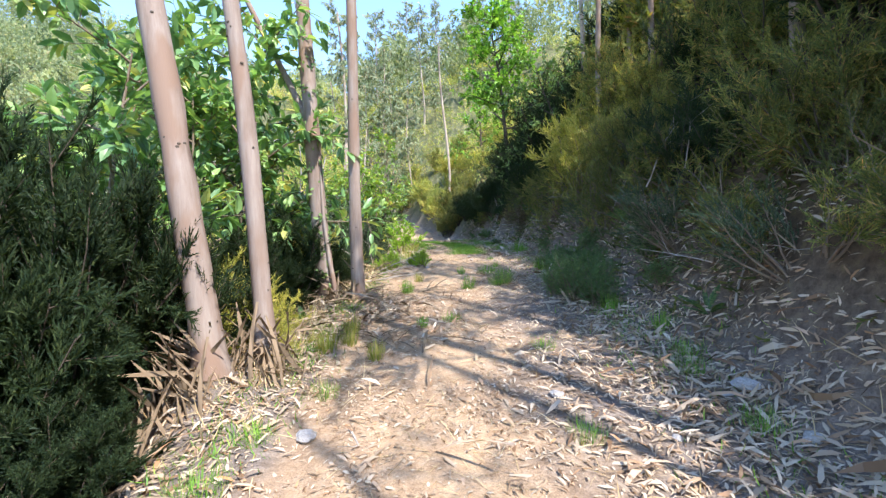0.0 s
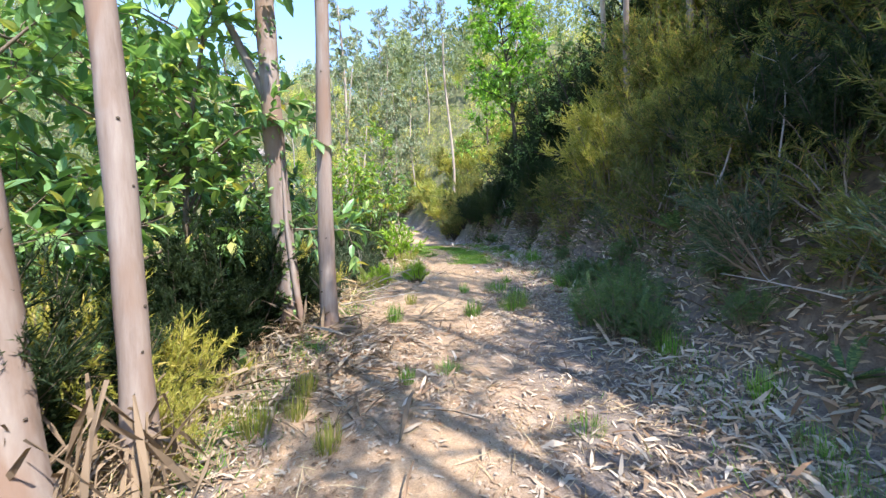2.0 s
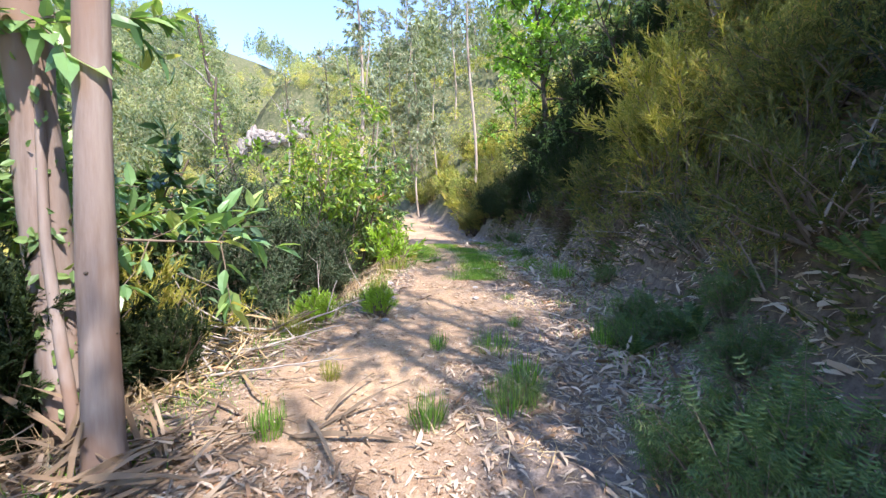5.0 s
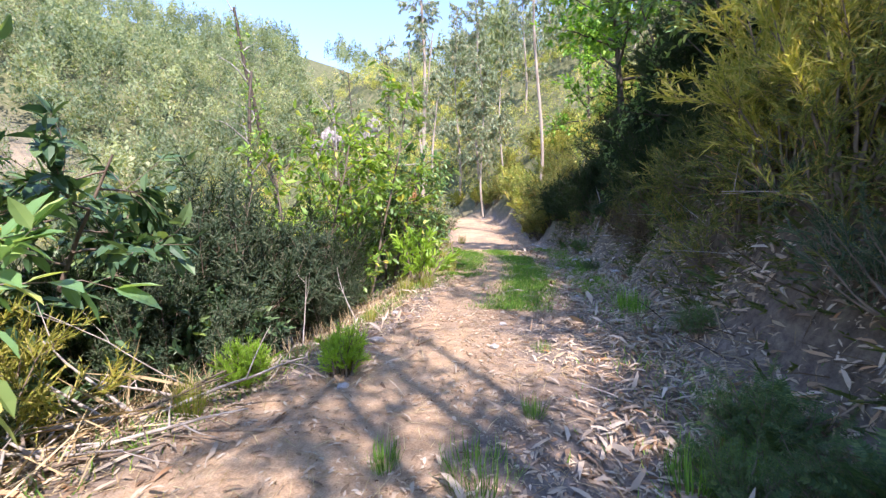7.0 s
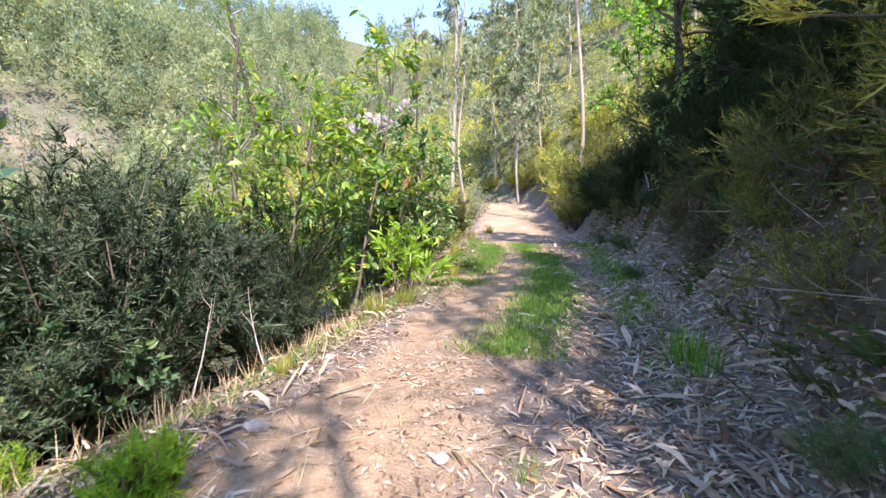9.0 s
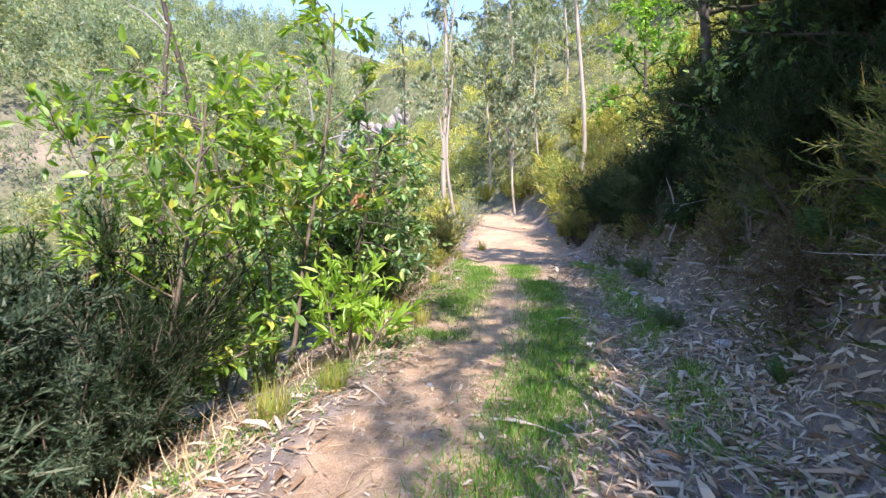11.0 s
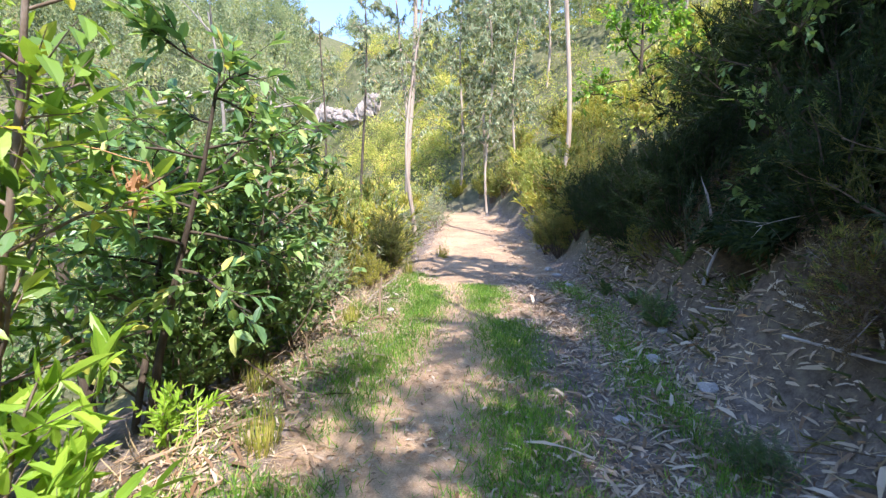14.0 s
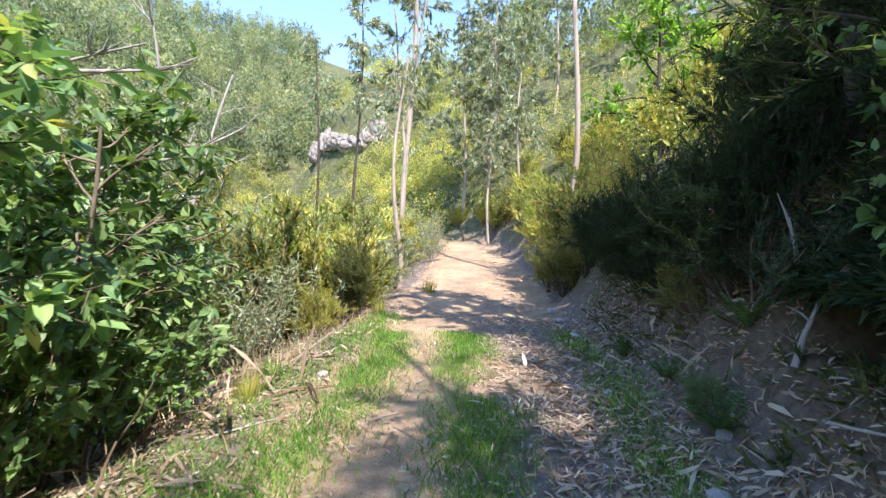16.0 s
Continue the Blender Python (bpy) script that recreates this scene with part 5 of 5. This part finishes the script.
RIBBON = (np.array([(0, -0.018, 0), (0, 0.018, 0), (0.33, -0.024, 0.05), (0.33, 0.021, 0.07), (0.66, -0.018, 0.06), (0.66, 0.028, 0.04), (1, -0.01, -0.02), (1, 0.012, 0)]), [np.array([(0, 2, 3, 1), (2, 4, 5, 3), (4, 6, 7, 5)])])
x, y, rs = strewn(34, 900, lambda r, l, x, y: np.clip(0.15 + 0.7 * (l > -0.3) + 0.3 * (r > -1), 0, 1) * (r < 0.6) * (l < 0.9), -3, 3.2, 0.3, 24)
lie_flat("bark_litter", "shed strips of pale eucalyptus bark", "bark litter", x, y, rs, RIBBON, 0.42, DEAD_LEAF, 0.2, 0.015)


x, y, rs = strewn(37, 36000, lambda r, l, x, y: (r > 0.35) * np.clip(r - 0.2, 0, 1) * np.clip(0.7 + 1.6 * fbm(x, y, 1.1, 161, 3), 0, 1), 1.0, 5.0, 0.8, 27)
up = tilted_up(x, y, 0.1, rs)
v, f = scatter(COARSE_SHOOT, np.stack([x, y, land(x, y) - 0.02], -1), up + rs.normal(0, 0.5, up.shape) + (-0.3, 0, 0), rs.normal(0, 1, up.shape), 0.2 * rs.uniform(0.5, 1.4, len(x)))
tagged(new("bank_growth", mesh_of("bank_growth", v, f, HEATH_OLIVE)), "low heather and moss growing on the bank", "undergrowth", kind="stuff")
x, y, rs = strewn(38, 9000, lambda r, l, x, y: (r > 0.15) * np.clip(0.4 + 1.6 * fbm(x, y, 1.4, 171, 3), 0, 1), 1.0, 4.6, 0.8, 27)
up = tilted_up(x, y, 0.1, rs)
v, f = scatter(STICK, np.stack([x, y, land(x, y) - 0.01], -1), up * 0.4 + rs.normal(0, 0.7, up.shape) + (-0.3, 0, -0.1), rs.normal(0, 1, up.shape), 0.36 * rs.uniform(0.4, 1.5, len(x)))
tagged(new("bank_twigs", mesh_of("bank_twigs", v, f, DRY_STALK)), "dry stalks and rootlets sticking out of the bank", "twigs", kind="stuff")


x, y, rs = strewn(39, 3200, lambda r, l, x, y: litter_weight(r, l, x, y) ** 2 * (r < 0.8), -2.6, 3.2, 0.4, 25)
lie_flat("large_leaf_litter", "long pale curled eucalyptus leaves strewn on the ground", "leaf litter", x, y, rs, lance(0.095, 0.13, 0.12), 0.19, DEAD_LEAF, 0.4, 0.03)
x, y, rs = strewn(40, 420, lambda r, l, x, y: np.clip(0.15 - x, 0, 1), -2.7, -0.1, 5.2, 8.2)
lie_flat("bark_litter", "long shed ribbons of eucalyptus bark on the ground", "bark litter", x, y, rs, RIBBON, 0.46, DRY_STRIP, 0.2, 0.02)
x, y, rs = strewn(41, 480, lambda r, l, x, y: 0 * x + 1, -2.9, -1.35, 8.3, 10.7)
lie_flat("brush_straw", "dry stalks heaped among the cut brushwood", "straw", x, y, rs, STICK, 0.5, STRAW, 0.5, 0.05)
x, y, rs = strewn(42, 320, lambda r, l, x, y: np.exp(-((l - 0.1) / 0.4) ** 2), -2.9, -0.9, 17.6, 23.5)
lie_flat("bark_litter", "brown bark strips and stalks heaped along the track edge", "bark litter", x, y, rs, RIBBON, 0.42, DRY_STRIP, 0.3, 0.03)
x, y, rs = strewn(43, 17000, lambda r, l, x, y: (r > -0.5) * (r < 1.1) * np.clip(0.8 + 1.2 * fbm(x, y, 1.0, 201, 3), 0.1, 1) * np.clip(1.5 - r, 0, 1), 0.6, 4.4, 1.0, 26)
lie_flat("leaf_litter", "pale dry eucalyptus leaves caught on the foot of the bank", "leaf litter", x, y, rs, LITTER_LEAF, 0.12, DEAD_LEAF, 0.45, 0.03)
x, y, rs = strewn(44, 90000, lambda r, l, x, y: (r < 0.2) * (l < 0.3) * np.clip(0.45 + 1.4 * fbm(x, y, 1.6, 211, 4), 0.04, 1), -2.6, 2.7, 1.0, 24)
lie_flat("leaf_crumbs", "broken bits of dry leaf and bark on the track", "leaf litter", x, y, rs, lance(0.16, 0.05, 0.08), 0.045, DEAD_LEAF, 0.25, 0.006)
x, y, rs = strewn(45, 5500, lambda r, l, x, y: np.clip(0.5 - x * 0.7, 0, 1) * np.clip(0.6 + 1.4 * fbm(x, y, 1.2, 221, 3), 0, 1), -2.2, 0.6, 5.2, 7.6)
lie_flat("leaf_litter", "brown dry leaves and bark bits lying thick beside the stems", "leaf litter", x, y, rs, LITTER_LEAF, 0.11, DEAD_LEAF, 0.35, 0.015)
BARK_STRIP = mesh_of("bark_strip", *RIBBON, DRY_STRIP)


def bark_heap(x, y, count, tall, label):
    rs = np.random.default_rng(int(100 * y))
    z = float(land(x, y))
    ob = thing("bark_heap", label, "bark litter", (x, y, z))
    for _ in range(count):
        a, r = rs.uniform(0, 6.28), rs.uniform(0.12, 0.5)
        p = Vector((r * math.cos(a), r * math.sin(a), 0))
        p.z = float(land(x + p.x, y + p.y)) - z
        d = Vector((-math.cos(a) * r + rs.normal(0, 0.15), -math.sin(a) * r + rs.normal(0, 0.15), rs.uniform(0.1, 1.0) * tall)).normalized()
        turn = d.to_track_quat("X", "Z").to_matrix().to_4x4() @ pose(0, 0, 0, rs.uniform(-70, 70))
        ln = rs.uniform(0.25, 0.75)
        part("bark_strip", BARK_STRIP, ob).matrix_local = Matrix.Translation(p) @ turn @ Matrix.Diagonal((ln, ln * rs.uniform(0.6, 1.5), ln, 1))


bark_heap(-1.80, 4.3, 90, 0.6, "shed bark strips leaning on a eucalyptus foot")
bark_heap(-2.25, 3.75, 110, 0.45, "heap of shed bark strips beside the stems")
bark_heap(-1.4, 7.45, 45, 0.16, "shed bark strips round a eucalyptus foot")
bark_heap(-2.0, 7.7, 45, 0.2, "shed bark strips round a eucalyptus foot")


def near_line(pts, x, y, half):
    px, py = np.array(pts)[:, 0], np.array(pts)[:, 1]
    return np.exp(-((x - np.interp(y, py, px)) / half) ** 2) * (y > py[0]) * (y < py[-1])


def sward(r, l, x, y):
    w = 1.0 * near_line([(0.75, 13.6), (0.85, 15.5), (0.8, 17.5), (0.5, 19.6), (0.05, 21.5), (-0.35, 22.6), (-1.0, 25)], x, y, 0.36)
    w = np.maximum(w, 0.95 * near_line([(-0.75, 17.0), (-1.0, 18.5), (-1.2, 20), (-1.5, 22.5), (-2.3, 24.5)], x, y, 0.38))
    w = np.maximum(w, 0.7 * near_line([(2.1, 15.0), (1.95, 18), (1.6, 21), (1.4, 23.5), (0.7, 26)], x, y, 0.28))
    w = np.maximum(w, np.where(y > 15.5, 0.55, 0.3) * near_line([(-1.8, 0.5), (-1.6, 3.5), (-1.5, 8), (-1.2, 12), (-1.2, 17), (-1.7, 20), (-3.0, 26)], x, y, np.where(y > 15.5, 0.36, 0.25)))
    w = np.maximum(w, 0.12 * near_line([(2.2, 2), (2.4, 8), (2.3, 14), (2.4, 17)], x, y, 0.4))
    return w * np.clip(0.8 + 1.5 * fbm(x, y, 1.3, 121, 3), 0, 1)


WIDE_BLADE = (BLADE[0] * np.array((1, 3.0, 1.3)), BLADE[1])
x, y, rs = strewn(35, 800000, sward, -3.4, 3.2, 0.5, 26)
a = rs.uniform(0, 6.28, len(x))
d = np.stack([0.9 * np.cos(a), 0.9 * np.sin(a), 0 * a + 0.9], -1) + rs.normal(0, 0.25, (len(x), 3))
v, f = scatter(WIDE_BLADE, np.stack([x, y, land(x, y) - 0.005], -1), d, np.stack([np.cos(a), np.sin(a), 0 * a], -1), 0.095 * rs.uniform(0.35, 1.4, len(x)))
tagged(new("track_grass", mesh_of("track_grass", v, f, GRASS)), "short green grass between the wheel ruts", "grass", kind="stuff")
x, y, rs = strewn(36, 26000, lambda r, l, x, y: (l > -0.15) * (l < 1.3) * np.where(y < 17, 1.0, np.where(y > 20, 0.8, 0.3)) * np.clip(0.5 + 1.3 * fbm(x, y, 1.0, 131, 3), 0, 1), -5.5, -0.6, 0.3, 29)
a = rs.uniform(0, 6.28, len(x))
d = np.stack([0.8 * np.cos(a), 0.8 * np.sin(a), 0 * a + 0.8], -1)
v, f = scatter(BLADE, np.stack([x, y, land(x, y) - 0.005], -1), d, np.stack([np.cos(a), np.sin(a), 0 * a], -1), 0.3 * rs.uniform(0.4, 1.3, len(x)))
tagged(new("dry_grass", mesh_of("dry_grass", v, f, STRAW)), "dry straw-coloured grass along the track edge", "grass", kind="stuff")

# ---------------------------------------------------------------- far woods and hill scrub
CLUMP = (np.array([(-0.6, -0.14, 0), (0.1, -0.3, 0.12), (0.65, 0.0, -0.08), (0.05, 0.27, 0.1)]), [np.array([(0, 1, 2, 3)])])


def far_plants(name, label, x, y, heights, slim, per, mat, clump, seed, trunk_share=0.0):
    rs = np.random.default_rng(seed)
    n = len(x)
    z = land(x, y)
    u = rs.normal(0, 1, (n, per, 3))
    u = unit(u) * rs.random((n, per, 1)) ** 0.4
    h = heights[:, None]
    low = trunk_share
    top = u[..., 2] * 0.5 + 0.5
    wide = slim * (0.35 + 0.75 * (1 - top))
    p = np.stack([x[:, None] + u[..., 0] * h * wide, y[:, None] + u[..., 1] * h * wide, z[:, None] + h * (low + (1 - low) * top)], -1).reshape(-1, 3)
    d = rs.normal(0, 0.8, p.shape) + (0, 0, 0.9)
    v, f = scatter(CLUMP, p, d, rs.normal(0, 0.85, p.shape) + (0.3, -0.35, 0.8), np.repeat(heights, per) * clump * rs.uniform(0.6, 1.4, len(p)))
    return tagged(new(name, mesh_of(name, v, f, mat)), label, "trees", kind="stuff"), z


rs = np.random.default_rng(56)
x, y = rs.uniform(-50, -9, 3200), rs.uniform(38, 76, 3200)
over_r, over_l = sides(x, y)
outcrop = np.exp(-((x + 30) / 7.5) ** 4 - ((y - 71.5 - (x + 30) * -0.33) / 2.2) ** 4)
keep = ((over_l > 1) | (y > 47)) & (outcrop < 0.1)
x, y = x[keep], y[keep]
far_plants("spur_scrub", "pale green scrub on the spur round the rocks", x, y, rs.uniform(0.9, 2.3, len(x)), 0.7, 90, SCRUB, 0.075, 57)
rs = np.random.default_rng(51)
x, y = rs.uniform(-230, -12, 14000), rs.uniform(-10, 260, 14000)
s = -0.9 * x + 0.44 * (y - 10) - 45
over_r, over_l = sides(x, y)
reach = np.hypot(x, y - 10)
keep = (s > 3) & (over_r < 2) & (reach < 190) & (rs.random(len(x)) < np.clip(95 / reach, 0.38, 1)) & (fbm(x, y, 0.035, 141, 3) > -0.5) & ~((x > -43) & (x < -18) & (y > 48) & (y < 78)) & (np.hypot((x + 57) / 6, (y - 42.5) / 4.5) > 1)
x, y = x[keep], y[keep]
far_plants("far_woods", "wooded hillside of trees in haze-paled grey-green across the valley", x, y, rs.uniform(4, 11, len(x)), 0.23, 110, WOODS, 0.052, 52, 0.16)
x, y = rs.uniform(-60, -8, 1100), rs.uniform(-5, 75, 1100)
over_r, over_l = sides(x, y)
keep = (over_l > np.where(y > 36, 0.4, 5)) & (over_r < 0.5)
x, y = x[keep], y[keep]
far_plants("valley_scrub", "green scrub filling the valley below the track", x, y, rs.uniform(1.2, 3.0, len(x)), 0.6, 130, WOODS, 0.075, 53)
x, y = rs.uniform(-60, 40, 6400), rs.uniform(24, 125, 6400)
over_r, over_l = sides(x, y)
keep = (over_r > np.where(y > 43, 0.7, 2.2)) & (over_r < 60) & (rs.random(len(x)) < np.clip(52 / y, 0.2, 1)) & (fbm(x, y, 0.07, 151, 3) > -0.42)
x, y = x[keep], y[keep]
far_plants("hill_scrub", "yellow-green heather and gorse covering the slope", x, y, rs.uniform(1.0, 2.6, len(x)), 0.65, 105, SCRUB, 0.065, 54)
x, y = rs.uniform(-90, 60, 900), rs.uniform(56, 150, 900)
over_r, over_l = sides(x, y)
keep = (over_r > 14) & (over_r < 70)
x, y = x[keep], y[keep]
far_plants("hill_woods", "eucalyptus wood along the top of the slope", x, y, rs.uniform(7, 12, len(x)), 0.2, 170, WOODS, 0.045, 55, 0.25)
